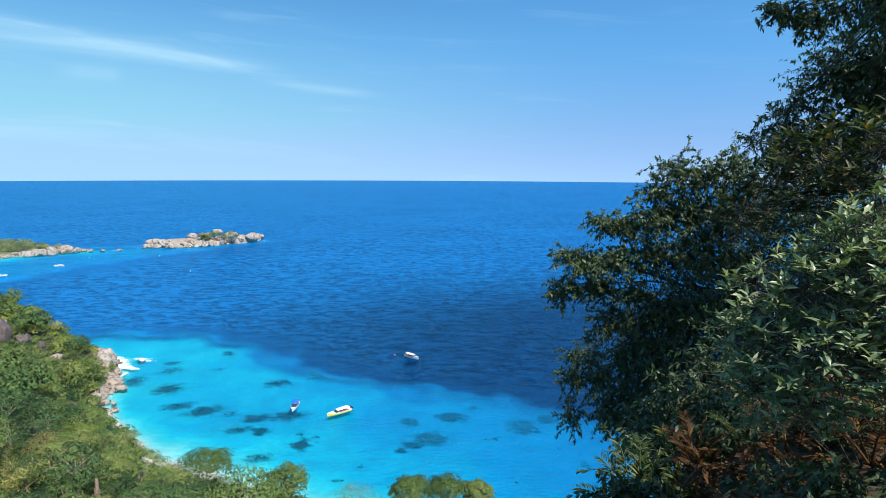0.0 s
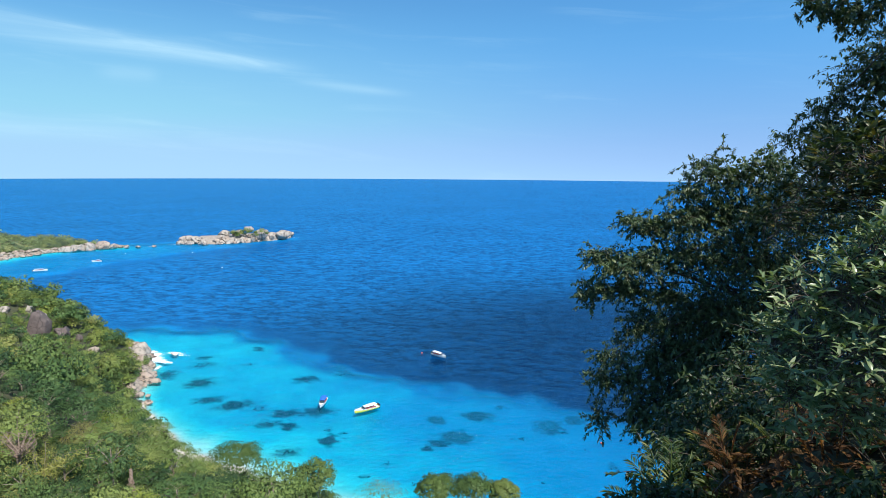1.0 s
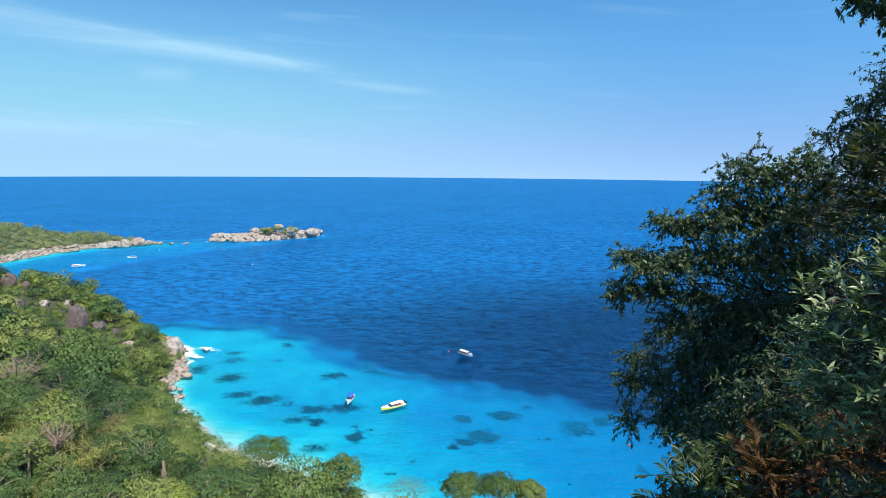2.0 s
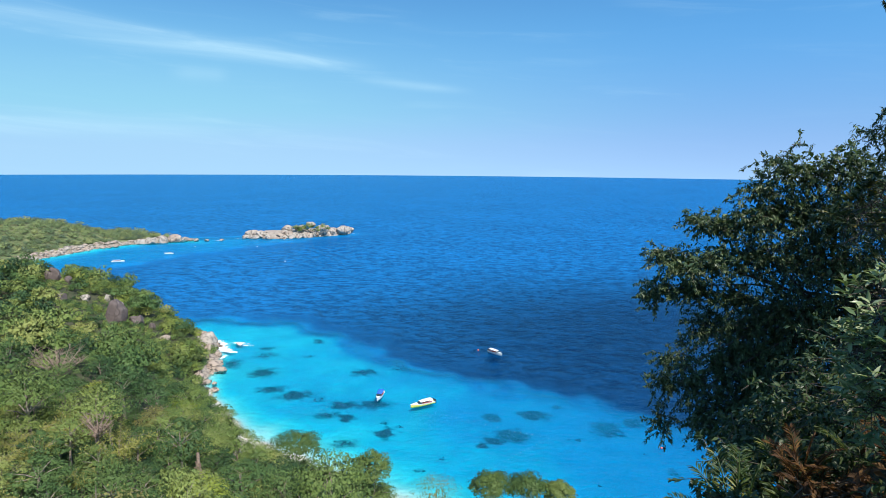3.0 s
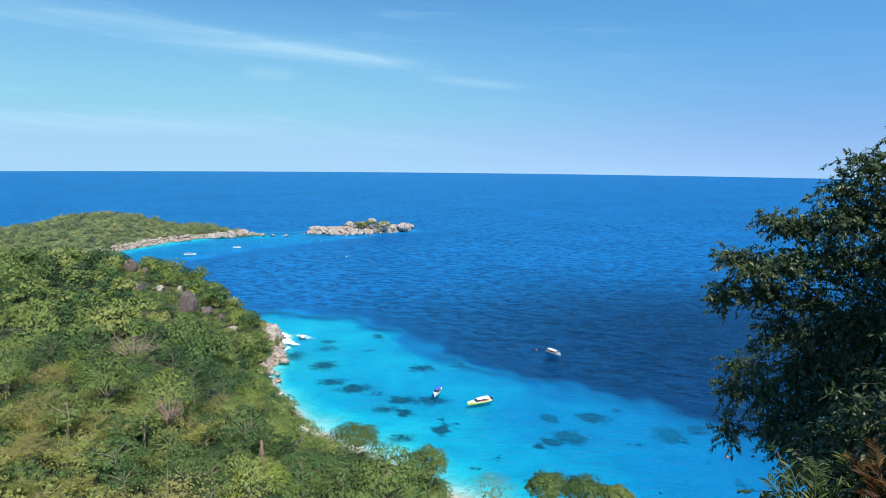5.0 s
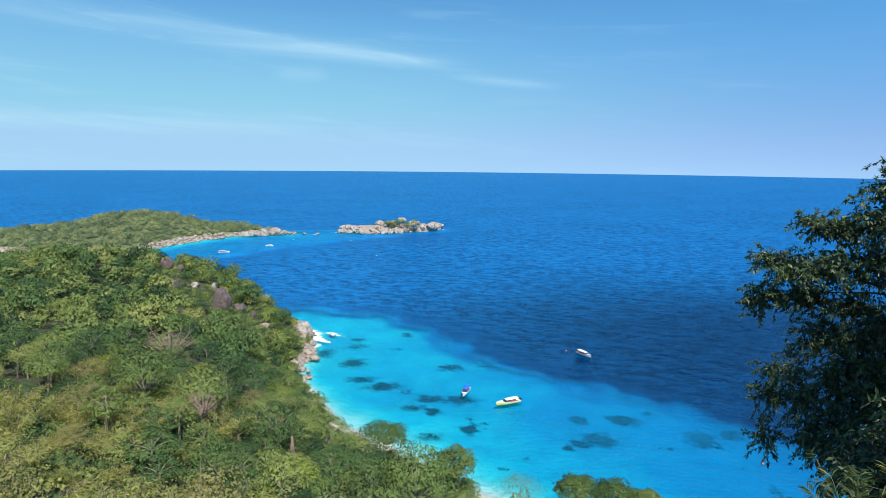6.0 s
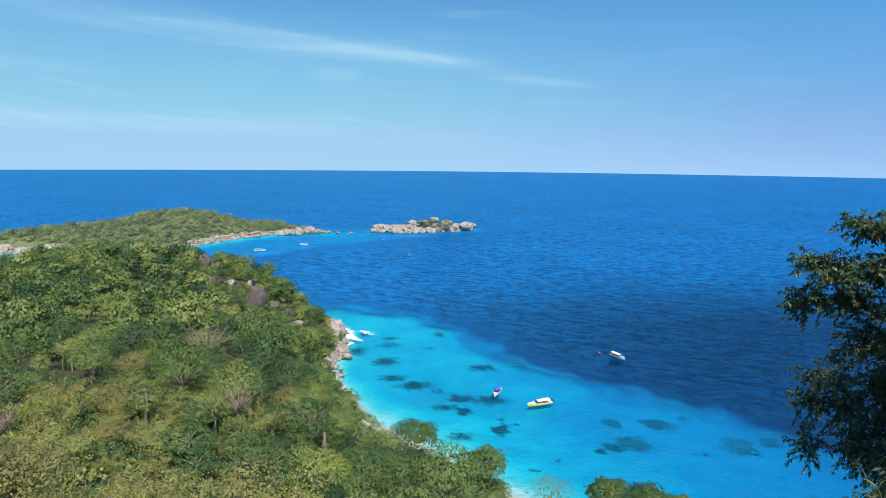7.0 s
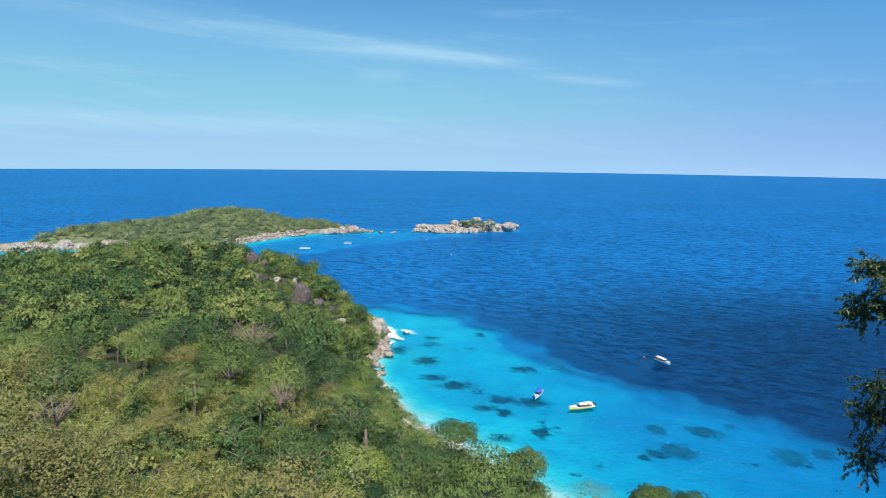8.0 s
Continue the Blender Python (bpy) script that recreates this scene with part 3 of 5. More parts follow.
def reef_growth(x, y):
    out = np.zeros(x.shape)
    wx, wy = x + 1.6 * waver(x, y, 7, 21), y + 1.6 * waver(x, y, 7, 22)
    for px, py, w, h, much in REEF:
        bx, by = on_bed(px, py)
        d = math.hypot(bx, by)
        across, along = ((wx - bx) * by - (wy - by) * bx) / d, ((wx - bx) * bx + (wy - by) * by) / d
        out = np.maximum(out, much * np.exp(-1.1 * ((across / (w * 0.62)) ** 2 + (along / (h * 0.60)) ** 2)))
    return out


gx, gy, gf = fan(np.concatenate([np.geomspace(0.02, 60, 40), np.linspace(63, 145, 28), np.linspace(147, 320, 110), np.linspace(323, 420, 30), np.linspace(426, 900, 60), (1000, 1300, 2000, 3300, 4900)]))
# the seabed is flattened at 1.8 m so that its parallax fits the camera's view
ground = mesh_object("ground", np.stack([gx, gy, np.maximum(land(gx, gy, 0), -1.8)], 1), gf, mat_ground, smooth=True)
ground.data.attributes.new("reef", "FLOAT", "POINT").data.foreach_set("value", reef_growth(gx, gy).astype(np.float32))
tagged(ground, "wooded hillside, pale sand beach and sandy seabed", "ground", kind="structure")
wx_, wy_, wf = fan(np.concatenate([np.linspace(90, 420, 130), np.linspace(424, 900, 70), np.geomspace(920, 4930, 30)]))
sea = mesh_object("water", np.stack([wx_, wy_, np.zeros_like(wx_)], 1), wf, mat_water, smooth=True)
sea.data.attributes.new("depth", "FLOAT", "POINT").data.foreach_set("value", np.maximum(-land(wx_, wy_), 0).astype(np.float32))
sea.data.attributes.new("channel", "FLOAT", "POINT").data.foreach_set("value", dark_pool_at(wx_, wy_).astype(np.float32))
tagged(sea, "calm open sea, deep blue with turquoise shallows", "sea", kind="structure")


# ---------------------------------------------------------------- rocks
def rock_mesh(name, seed, squash=0.7, detail=3, rough=0.27):
    bm = bmesh.new()
    bmesh.ops.create_icosphere(bm, subdivisions=detail, radius=1)
    off = Vector((seed * 7.3, seed * 3.1, seed * 5.7))
    r = random.Random(seed)
    cuts = [(Vector((r.gauss(0, 1), r.gauss(0, 1), r.gauss(0.2, 0.8))).normalized(), 0.62 + 0.26 * r.random()) for _ in range(9)] if rough > 0.1 else []
    for v in bm.verts:
        p = v.co.copy()
        d = 1 + rough * noise.noise(p * 1.1 + off) * 1.6 + rough * 0.4 * noise.noise(p * 2.7 + off)
        q = p * d
        for way, reach in cuts:
            over = q.dot(way) - reach
            if over > 0:
                q -= way * over * 0.88
        near_, _ = noise.voronoi(p * 1.25 + off)
        v.co = q * (1 + rough * 0.2 * noise.noise(p * 6 + off) - 0.06 * math.exp(-(near_[1] - near_[0]) * 10))
        v.co.z *= squash
    me = bpy.data.meshes.new(name)
    bm.to_mesh(me)
    bm.free()
    me.polygons.foreach_set("use_smooth", np.ones(len(me.polygons), bool))
    return me


def meet(az, el, start=180, rise=0.0):
    """Where the line of sight at that bearing and height angle comes down on the land."""
    for d in np.arange(start, 480, 1.5):
        x, y = d * math.sin(radians(az)), d * math.cos(radians(az))
        z = EYE + d * math.tan(radians(el))
        if z <= float(land(x, y)) + rise:
            break
    return x, y, z


ROCKS = {}


def boulder(x, y, z, sx, sy, sz, mat, seed, label, group="", turn=None, rough=0.27):
    big = max(sx, sz) > 4
    key = (mat.name, seed % 7, big, rough)
    if key not in ROCKS:
        ROCKS[key] = rock_mesh("boulder", seed % 7 + 1, 1.0, 4 if big else 3, rough)
        ROCKS[key].materials.append(mat)
    ob = new("boulder", ROCKS[key])
    ob.matrix_world = pose(x, y, z, 0, 0, seed * 47 if turn is None else turn) @ Matrix.Diagonal((sx, sy, sz, 1))
    return tagged(ob, label, "boulder", group)


def rock_heap(name, places, mat, label):
    """Many far boulders laid as one heap."""
    kinds = [rock_mesh("heap_rock", k + 1, 1.0, 1 if len(places) > 200 else 2) for k in range(5)]
    shapes = []
    for me in kinds:
        v = np.empty(len(me.vertices) * 3)
        me.vertices.foreach_get("co", v)
        f = np.empty(len(me.polygons) * 3, np.int32)
        me.polygons.foreach_get("vertices", f)
        shapes.append((v.reshape(-1, 3), f.reshape(-1, 3)))
        bpy.data.meshes.remove(me)
    pieces = []
    for i, (x, y, z, sx, sy, sz) in enumerate(places):
        v, f = shapes[i % 5]
        c, n = math.cos(i * 1.7), math.sin(i * 1.7)
        w = v * (sx, sy, sz)
        pieces.append((np.stack([w[:, 0] * c - w[:, 1] * n + x, w[:, 0] * n + w[:, 1] * c + y, w[:, 2] + z], 1), f))
    v, f = [p[0] for p in pieces], []
    o = 0
    for p in pieces:
        f.append(p[1] + o)
        o += len(p[0])
    return tagged(mesh_object(name, np.concatenate(v), np.concatenate(f), mat, smooth=True), label, "rocks", kind="stuff")


# the rock islet beyond the cape
rng = np.random.default_rng(5)
for i, (x, y, z, sx, sy, sz) in enumerate(((-349, 738, 4.2, 10, 7, 5.6), (-310, 754, 9.5, 7.4, 6.5, 5.8), (-282, 766, 15.5, 7.5, 6, 3.9), (-294, 762, 9, 8.5, 6, 6), (-268, 770, 7.5, 13, 8, 7.4),
                                             (-244, 784, 7, 9.5, 7, 6.2), (-256, 775, 4.6, 5.5, 5, 4.8), (-286, 764, 1.5, 22, 11, 9), (-330, 747, 1.2, 17, 8, 5), (-262, 778, 1.0, 18, 9, 8))):
    boulder(x, y, z, sx, sy, sz, rock_pale, i + 2, "huge rounded pale granite boulder on the rock islet", "islet boulders", 35)
front = [Vector((*p, 0)) for p in ((-356, 726), (-335, 724), (-309, 728), (-290, 740), (-272, 755), (-256, 778), (-242, 805))]
for i in range(170):
    k = rng.random() * (len(front) - 1)
    p = front[int(k)].lerp(front[int(k) + 1], k % 1)
    inward = rng.random() ** 1.2 * 16
    x, y = p.x + rng.normal() * 1.5 - inward * 0.25, p.y + inward
    s = 1.5 + 3.4 * rng.random() ** 1.8
    boulder(x, y, s * 0.2 + inward * 0.36, s * 1.5, s * 1.1, s * (0.7 + 0.4 * rng.random()), rock_pale if i % 4 else rock_pink, i, "grey granite boulder at the foot of the islet", "islet boulders")
# granite along the cape
edge = [Vector((*p, 0)) for p in CAPE[1:13]]
heap = []
for i in range(1150):
    k = rng.random() * (len(edge) - 1)
    p = edge[int(k)].lerp(edge[int(k) + 1], k % 1)
    steep = 24 if p.x < -560 else 15
    q = p + (Vector((-600, 600, 0)) - p).normalized() * (rng.random() ** 1.2 * steep - 1.5)
    s = 0.8 + 2.4 * rng.random() ** 2.2
    heap.append((q.x, q.y, max(float(land(q.x, q.y)), -0.2) + s * 0.1, s * 1.7, s * 1.3, s * 0.7))
rock_heap("cape_rocks", heap[:600], rock_pink, "sunlit weathered granite rocks piled along the cape's shore")
rock_heap("cape_rocks", heap[600:], rock_pale, "pale granite rocks piled along the cape's shore")
for i, (x, y, s, tall) in enumerate(((-640, 384, 9, 0.5), (-626, 388, 8, 0.7), (-655, 374, 9, 0.5), (-606, 398, 8, 0.7), (-596, 408, 8, 0.8), (-586, 422, 7, 0.8), (-574, 446, 7, 0.7), (-616, 398, 7, 0.9), (-600, 416, 7, 0.9), (-668, 372, 10, 0.5),
                                     (-400, 692, 4, 0.6), (-388, 694, 3, 0.6), (-372, 700, 2.5, 0.6), (-436, 660, 8, 0.8), (-428, 668, 8.5, 0.9), (-420, 676, 7.5, 0.9), (-445, 652, 7, 0.7), (-411, 684, 6, 0.8), (-434, 674, 7, 1.1), (-424, 685, 6, 1.0))):
    boulder(x, y, max(float(land(x, y)), 0) * 0.6 + s * 0.1, s * 1.25, s * 0.9, s * tall, rock_pale if i % 3 else rock_pink, i, "large pale granite boulder at the water's edge", "cape boulders")
# shore rocks of the headland: a sunlit buttress in the surf, a tumbled heap further in
BUTTRESS = ((-160, 284, 5.0, 4.4, 6.5), (-156, 277, 4.2, 3.6, 4.8), (-163, 291, 4.4, 4.0, 4.6), (-161, 277, 4.0, 3.6, 5.4), (-154, 272, 3.0, 2.6, 2.6), (-166, 297, 3.6, 3.0, 2.8), (-164, 283, 4.6, 3.8, 6.2), (-166, 289, 4.2, 3.6, 5.6), (-160, 271, 3.4, 3.0, 3.6), (-157, 283, 3.6, 3.0, 3.4), (-165, 276, 3.8, 3.4, 5.2))
HEAP = ((-143, 259, 3.4, 2.8, 2.4), (-147, 258, 2.0, 1.7, 1.5), (-149, 262, 2.4, 2.0, 1.3), (-147, 244, 3.0, 2.4, 3.0), (-151, 241, 3.0, 2.6, 2.8), (-143, 243, 1.7, 1.4, 1.6), (-150, 249, 3.4, 2.6, 3.0), (-146, 250, 2.2, 1.8, 1.8),
        (-155, 246, 3.2, 2.6, 2.8), (-154, 239, 2.6, 2.2, 2.4), (-151, 236, 2.4, 2.0, 2.0), (-157, 241, 2.8, 2.4, 2.2), (-144, 239, 2.0, 1.7, 1.4), (-153, 254, 3.0, 2.6, 2.8), (-127.6, 231, 1.9, 1.3, 1.1), (-140, 241, 1.3, 1.1, 0.8), (-147, 265, 1.8, 1.5, 1.0), (-148, 237, 2.0, 1.7, 1.8))
for i, (x, y, sx, sy, sz) in enumerate(BUTTRESS + tuple((x - 1.2, y, a * 1.3, b * 1.3, c * 1.05) for x, y, a, b, c in HEAP)):
    boulder(x, y, sz * 0.22, sx, sy, sz, rock_pink if i % 3 else rock_pale, i + 1, "sunlit reddish granite boulder washed by the sea", "headland boulders")
boulder(-149, 295, 0.15, 2.7, 1.8, 1.1, rock_white, 3, "low pale rock capped with white, awash in the surf")
line = [Vector((*p, 0)) for p in COAST[9:17]]
for i in range(45):
    k = (len(line) - 1) * rng.random() ** 1.4
    p = line[int(k)].lerp(line[int(k) + 1], k % 1) + Vector((rng.normal() * 2.5, rng.normal() * 2.5, 0))
    s = 0.7 + 1.7 * rng.random() ** 1.5
    p.x -= 1.5
    boulder(p.x, p.y, max(float(land(p.x, p.y)), -0.3) + s * 0.2, s * 1.5, s * 1.2, s, rock_pink, i, "small granite boulder on the headland's shore", "headland boulders")
# dark boulders in the woods
OUTCROPS = ((-40.8, -9.15, 6.0, 5, 6.4, rock_dark), (-39.8, -9.6, 2.9, 3, 3.0, rock_dark), (-40.4, -10.9, 3.9, 3.6, 3.6, rock_dark), (-38.7, -11.1, 3.6, 3.4, 2.8, rock_pale), (-37.1, -11.3, 3.0, 3, 3.8, rock_pale),
            (-36.6, -12.7, 7.4, 5.6, 9.6, rock_dark), (-35.0, -13.4, 5.8, 4.4, 4.2, rock_dark), (-33.9, -13.9, 2.7, 2.6, 2.6, rock_dark), (-36.3, -11.9, 2.8, 3, 2.0, rock_pale), (-33.0, -15.0, 3.6, 3, 2.4, rock_pink))
CLEAR = []
for i, (az_, el_, sx, sy, sz, mt) in enumerate(OUTCROPS):
    x, y, z = meet(az_, el_, 230, sz * 0.3)
    for k in range(9):
        CLEAR.append((x * (1 - 0.013 * k), y * (1 - 0.013 * k), max(sx, 3.2) + 1.6 - 0.2 * k))
    boulder(x, y, z + 0.1 * sz, sx * 0.78, sy * 0.78, sz * 0.82, mt, i, "big dark-stained granite boulder standing out of the woods" if mt is rock_dark else "grey granite boulder standing out of the woods", "hillside boulders", rough=0.3)


# ---------------------------------------------------------------- trees
def crown_pieces(rng, radius, height, clumps, leaves, size, flat=0.62, tuft=0.21, layered=0.0):
    """A crown of separate tufts over a dark heart, uneven in size and reach; layered ones lie in flat shelves."""
    deep = radius * flat
    mid = height - deep
    heart = (0, 0, mid - deep * 0.4)
    out = [clump_leaves(rng, (0, 0, mid - deep * 0.2), (radius * 0.52, radius * 0.52, deep * 0.55), 56, min(radius * 0.3, size * 2.8), 0.9)]
    for k in range(clumps):
        a = k * 2.39996 + rng.normal() * 0.3
        up = 1 - 1.3 * ((k + 0.5) / clumps) + rng.normal() * 0.08
        if layered:
            up = round(up * 3.2) / 3.2 + rng.normal() * 0.03
        e = math.asin(max(-0.35, min(1.0, up)))
        reach = 0.30 + 0.72 * math.sqrt(rng.random()) if layered or flat < 0.6 else 0.66 + 0.36 * rng.random()
        c = (math.cos(a) * math.cos(e) * radius * reach, math.sin(a) * math.cos(e) * radius * reach, mid + math.sin(e) * deep * reach)
        w = radius * tuft * (0.65 + 0.8 * rng.random()) * (1 + 0.35 * layered)
        out.append(clump_leaves(rng, c, (w, w, w * (0.62 + 0.25 * rng.random()) * (1 - 0.45 * layered)), leaves, size, 0.8, heart))
    return out


def tree_limbs(rng, height, radius, thick):
    lean = Vector((rng.normal() * 0.4, rng.normal() * 0.4, 0))
    trunk = [Vector((0, 0, -0.8)), Vector((0, 0, height * 0.3)) + lean * 0.3, Vector((0, 0, height * 0.62)) + lean, Vector((0, 0, height * 0.85)) + lean]
    pieces = [tube(trunk, (thick, thick * 0.8, thick * 0.5, thick * 0.2), 7)]
    for k in range(6):
        a = k * 1.05 + rng.random()
        z = height * (0.38 + 0.3 * rng.random())
        out = Vector((math.cos(a), math.sin(a), 0)) * radius * 0.7
        s = Vector((0, 0, z)) + lean * 0.6
        pieces.append(tube([s, s + out * 0.45 + Vector((0, 0, height * 0.12)), s + out + Vector((0, 0, height * 0.2))], (thick * 0.4, thick * 0.26, thick * 0.08), 5))
    return join(pieces)


def canopy_tree(seed, radius, height, clumps, leaves, size, mat, flat, label, tuft=0.21, layered=0.0):
    r = np.random.default_rng(seed)
    root = holder("canopy_tree", Matrix(), label, "tree", "trees on the hillside")
    v, f = tree_limbs(r, height, radius, 0.22 + radius * 0.025)
    mesh_object("trunk", v, f, bark_pale, root, smooth=True)
    v, f, o = stack_crown(crown_pieces(r, radius, height, clumps, leaves, size, flat, tuft, layered))
    mesh_object("crown", v, f, mat, root, out=o)
    return root


def bamboo_clump(seed, label):
    """Many thin arching canes with feathery sprays."""
    r = np.random.default_rng(seed)
    root = holder("bamboo_thicket", Matrix(), label, "bamboo", "bamboo thickets")
    canes, leaves = [], []
    for _ in range(26):
        a, d = r.random() * 6.283, r.random()
        foot = Vector((math.cos(a) * d * 1.6, math.sin(a) * d * 1.6, -0.6))
        h = 5.5 + 4 * r.random()
        out = Vector((math.cos(a) + r.normal() * 0.5, math.sin(a) + r.normal() * 0.5, 0)) * (1.2 + 2.2 * r.random())
        pts = [foot, foot + Vector((0, 0, h * 0.55)) + out * 0.2, foot + Vector((0, 0, h * 0.9)) + out * 0.65, foot + Vector((0, 0, h * 0.88)) + out * 1.15]
        canes.append(tube(pts, (0.05, 0.04, 0.025, 0.01), 5))
        n = 70
        t_ = 0.35 + 0.65 * r.random(n)
        p = np.array([np.array(pts[0]) * (1 - q) ** 3 + np.array(pts[1]) * 3 * q * (1 - q) ** 2 + np.array(pts[2]) * 3 * q * q * (1 - q) + np.array(pts[3]) * q ** 3 for q in t_])
        p += r.normal(size=p.shape) * (0.42, 0.42, 0.3)
        nrm = np.array(out.normalized()) * 0.5 + r.normal(size=p.shape) * 0.5 + np.array([0, 0, 0.6])
        leaves.append(kites(r, p, nrm, 0.62 * (0.6 + 0.8 * r.random(n)), 0.22, 0.25))
    tagged(mesh_object("culm", *join(canes), bark_pale, root, smooth=True), kind="stuff")
    mesh_object("foliage", *stack(leaves), leaf_gold, root)
    return root


KINDS = [
    canopy_tree(11, 5.0, 10.5, 56, 50, 0.30, leaf_green, 0.75, "broad green rainforest tree on the slope"),
    canopy_tree(12, 6.0, 12.0, 62, 50, 0.32, leaf_green, 0.5, "spreading green tree with a wide domed crown", 0.19, 0.8),
    canopy_tree(13, 3.9, 12.0, 48, 50, 0.28, leaf_green, 1.15, "tall narrow green tree among the canopy", 0.25),
    canopy_tree(14, 4.6, 8.5, 52, 50, 0.28, leaf_green, 0.8, "rounded bushy green tree", 0.2),
    bamboo_clump(15, "yellowish-green bamboo thicket on the slope"),
    canopy_tree(16, 5.8, 10.5, 70, 54, 0.25, leaf_olive, 0.6, "olive-brown tree with sparse drying leaves", 0.16, 1.0),
    canopy_tree(17, 4.6, 9.5, 52, 50, 0.28, leaf_lime, 0.75, "bright yellow-green leafy tree"),
    canopy_tree(18, 5.4, 11.0, 58, 50, 0.30, leaf_green, 0.6, "layered green tree with flat shelves of leaves", 0.2, 1.0),
]


def far_kind(seed, radius, height, clumps, leaves, size, flat, tuft=0.25, layered=0.0):
    return stack_crown(crown_pieces(np.random.default_rng(seed), radius, height, clumps, leaves, size, flat, tuft, layered))


FAR = [far_kind(21, 5.0, 10, 27, 18, 0.66, 0.75), far_kind(22, 6.0, 11, 30, 18, 0.74, 0.55, 0.23, 0.8), far_kind(23, 4.0, 11, 24, 18, 0.6, 1.1, 0.28), far_kind(24, 4.6, 8, 26, 18, 0.62, 0.75)]
SMALL = [far_kind(25, 4.4, 6.0, 12, 10, 1.0, 0.7, 0.34), far_kind(26, 3.4, 4.5, 11, 10, 0.85, 0.75, 0.34)]
LOW = [far_kind(27, 5.0, 10, 20, 11, 1.0, 0.75, 0.28), far_kind(28, 5.6, 10.5, 22, 11, 1.05, 0.6, 0.27), far_kind(29, 4.2, 9, 18, 11, 0.9, 0.9, 0.3)]


def scatter(rng, box, gap):
    xs, ys = np.meshgrid(np.arange(box[0], box[1], gap), np.arange(box[2], box[3], gap))
    xs, ys = xs.ravel() + rng.uniform(-gap, gap, xs.size) * 0.45, ys.ravel() + rng.uniform(-gap, gap, ys.size) * 0.45
    return xs, ys


for az_, el_, d_, rise, wide in ((-41.0, -16.3, 130, 8.5, 7.0), (-30.8, -26.6, 90, 2.0, 3.8), (-38.6, -21.5, 90, 7.0, 3.5)):
    x, y, z = meet(az_, el_, d_, rise)
    for k in range(7 if az_ == -30.8 else 4):
        CLEAR.append((x * (1 - 0.018 * k), y * (1 - 0.018 * k), wide))
rng = np.random.default_rng(8)
tx, ty = scatter(rng, (-420, 60, 20, 440), 8.1)
hx, hy = scatter(rng, (-300, -120, 215, 345), 4.0)
slope = (np.degrees(np.arctan2(hx, hy)) > -43) & (np.hypot(hx, hy) > 245)
kx, ky = scatter(rng, (-420, -180, 160, 400), 7.6)
ridge = (np.degrees(np.arctan2(kx, ky)) <= -41) & (np.hypot(kx, ky) > 300)
low = np.concatenate([np.zeros(len(tx), bool), np.ones(slope.sum(), bool), np.zeros(ridge.sum(), bool)])
tx, ty = np.concatenate([tx, hx[slope], kx[ridge]]), np.concatenate([ty, hy[slope], ky[ridge]])
ta, td = np.degrees(np.arctan2(tx, ty)), np.hypot(tx, ty)
shore = inside_by(COAST, tx, ty)
keep = (ta > -67) & (ta < 16) & (td > 56) & (td < 470) & ~((ta > -13) & (td > 60)) & (shore > np.where(ta > -28, 1.5, 2.5))
keep &= ~((ta > -22) & (td < 112))
for cx, cy, cr in CLEAR:
    keep &= np.hypot(tx - cx, ty - cy) > cr
tx, ty, ta, td, shore, low = tx[keep], ty[keep], ta[keep], td[keep], shore[keep], low[keep]
tz = land(tx, ty)
ts = (0.55 + 0.85 * rng.random(len(tx)) ** 1.2) * np.where(low, 0.78, np.where(shore < 18, 0.70, 1.0))
# trees above the beach are cut down by the camera's sightline, so sand shows
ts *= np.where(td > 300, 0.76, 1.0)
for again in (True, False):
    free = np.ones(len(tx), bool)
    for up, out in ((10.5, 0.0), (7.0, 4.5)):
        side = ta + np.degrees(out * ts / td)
        sightline = np.interp(side, (-32.7, -31.1, -29.5, -28.4, -27, -26.2, -25.1, -22.2, -18.9, -17.2, -13, -10), (-18.8, -19.2, -20.0, -21.1, -22.4, -23.9, -25.0, -26.4, -27.0, -28.2, -30.2, -31))
        free &= (side < -32.7) | ((td > 275) & (side < -29.5)) | (np.degrees(np.arctan2(tz + up * ts - EYE, td)) < sightline)
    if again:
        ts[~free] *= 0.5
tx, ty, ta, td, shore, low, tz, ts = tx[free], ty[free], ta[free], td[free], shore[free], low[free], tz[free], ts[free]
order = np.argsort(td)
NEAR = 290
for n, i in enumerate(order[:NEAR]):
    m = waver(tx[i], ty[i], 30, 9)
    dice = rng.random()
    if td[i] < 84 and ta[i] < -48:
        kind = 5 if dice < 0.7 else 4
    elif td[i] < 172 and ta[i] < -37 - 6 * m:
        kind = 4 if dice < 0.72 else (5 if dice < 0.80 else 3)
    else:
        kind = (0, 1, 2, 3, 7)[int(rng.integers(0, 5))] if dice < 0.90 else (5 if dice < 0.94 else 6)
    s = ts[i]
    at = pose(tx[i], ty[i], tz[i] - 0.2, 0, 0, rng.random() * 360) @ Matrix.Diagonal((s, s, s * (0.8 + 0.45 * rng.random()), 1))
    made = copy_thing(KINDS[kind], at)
    made.matrix_basis = at
for k in KINDS:
    for o in (*k.children_recursive, k):
        bpy.data.objects.remove(o)


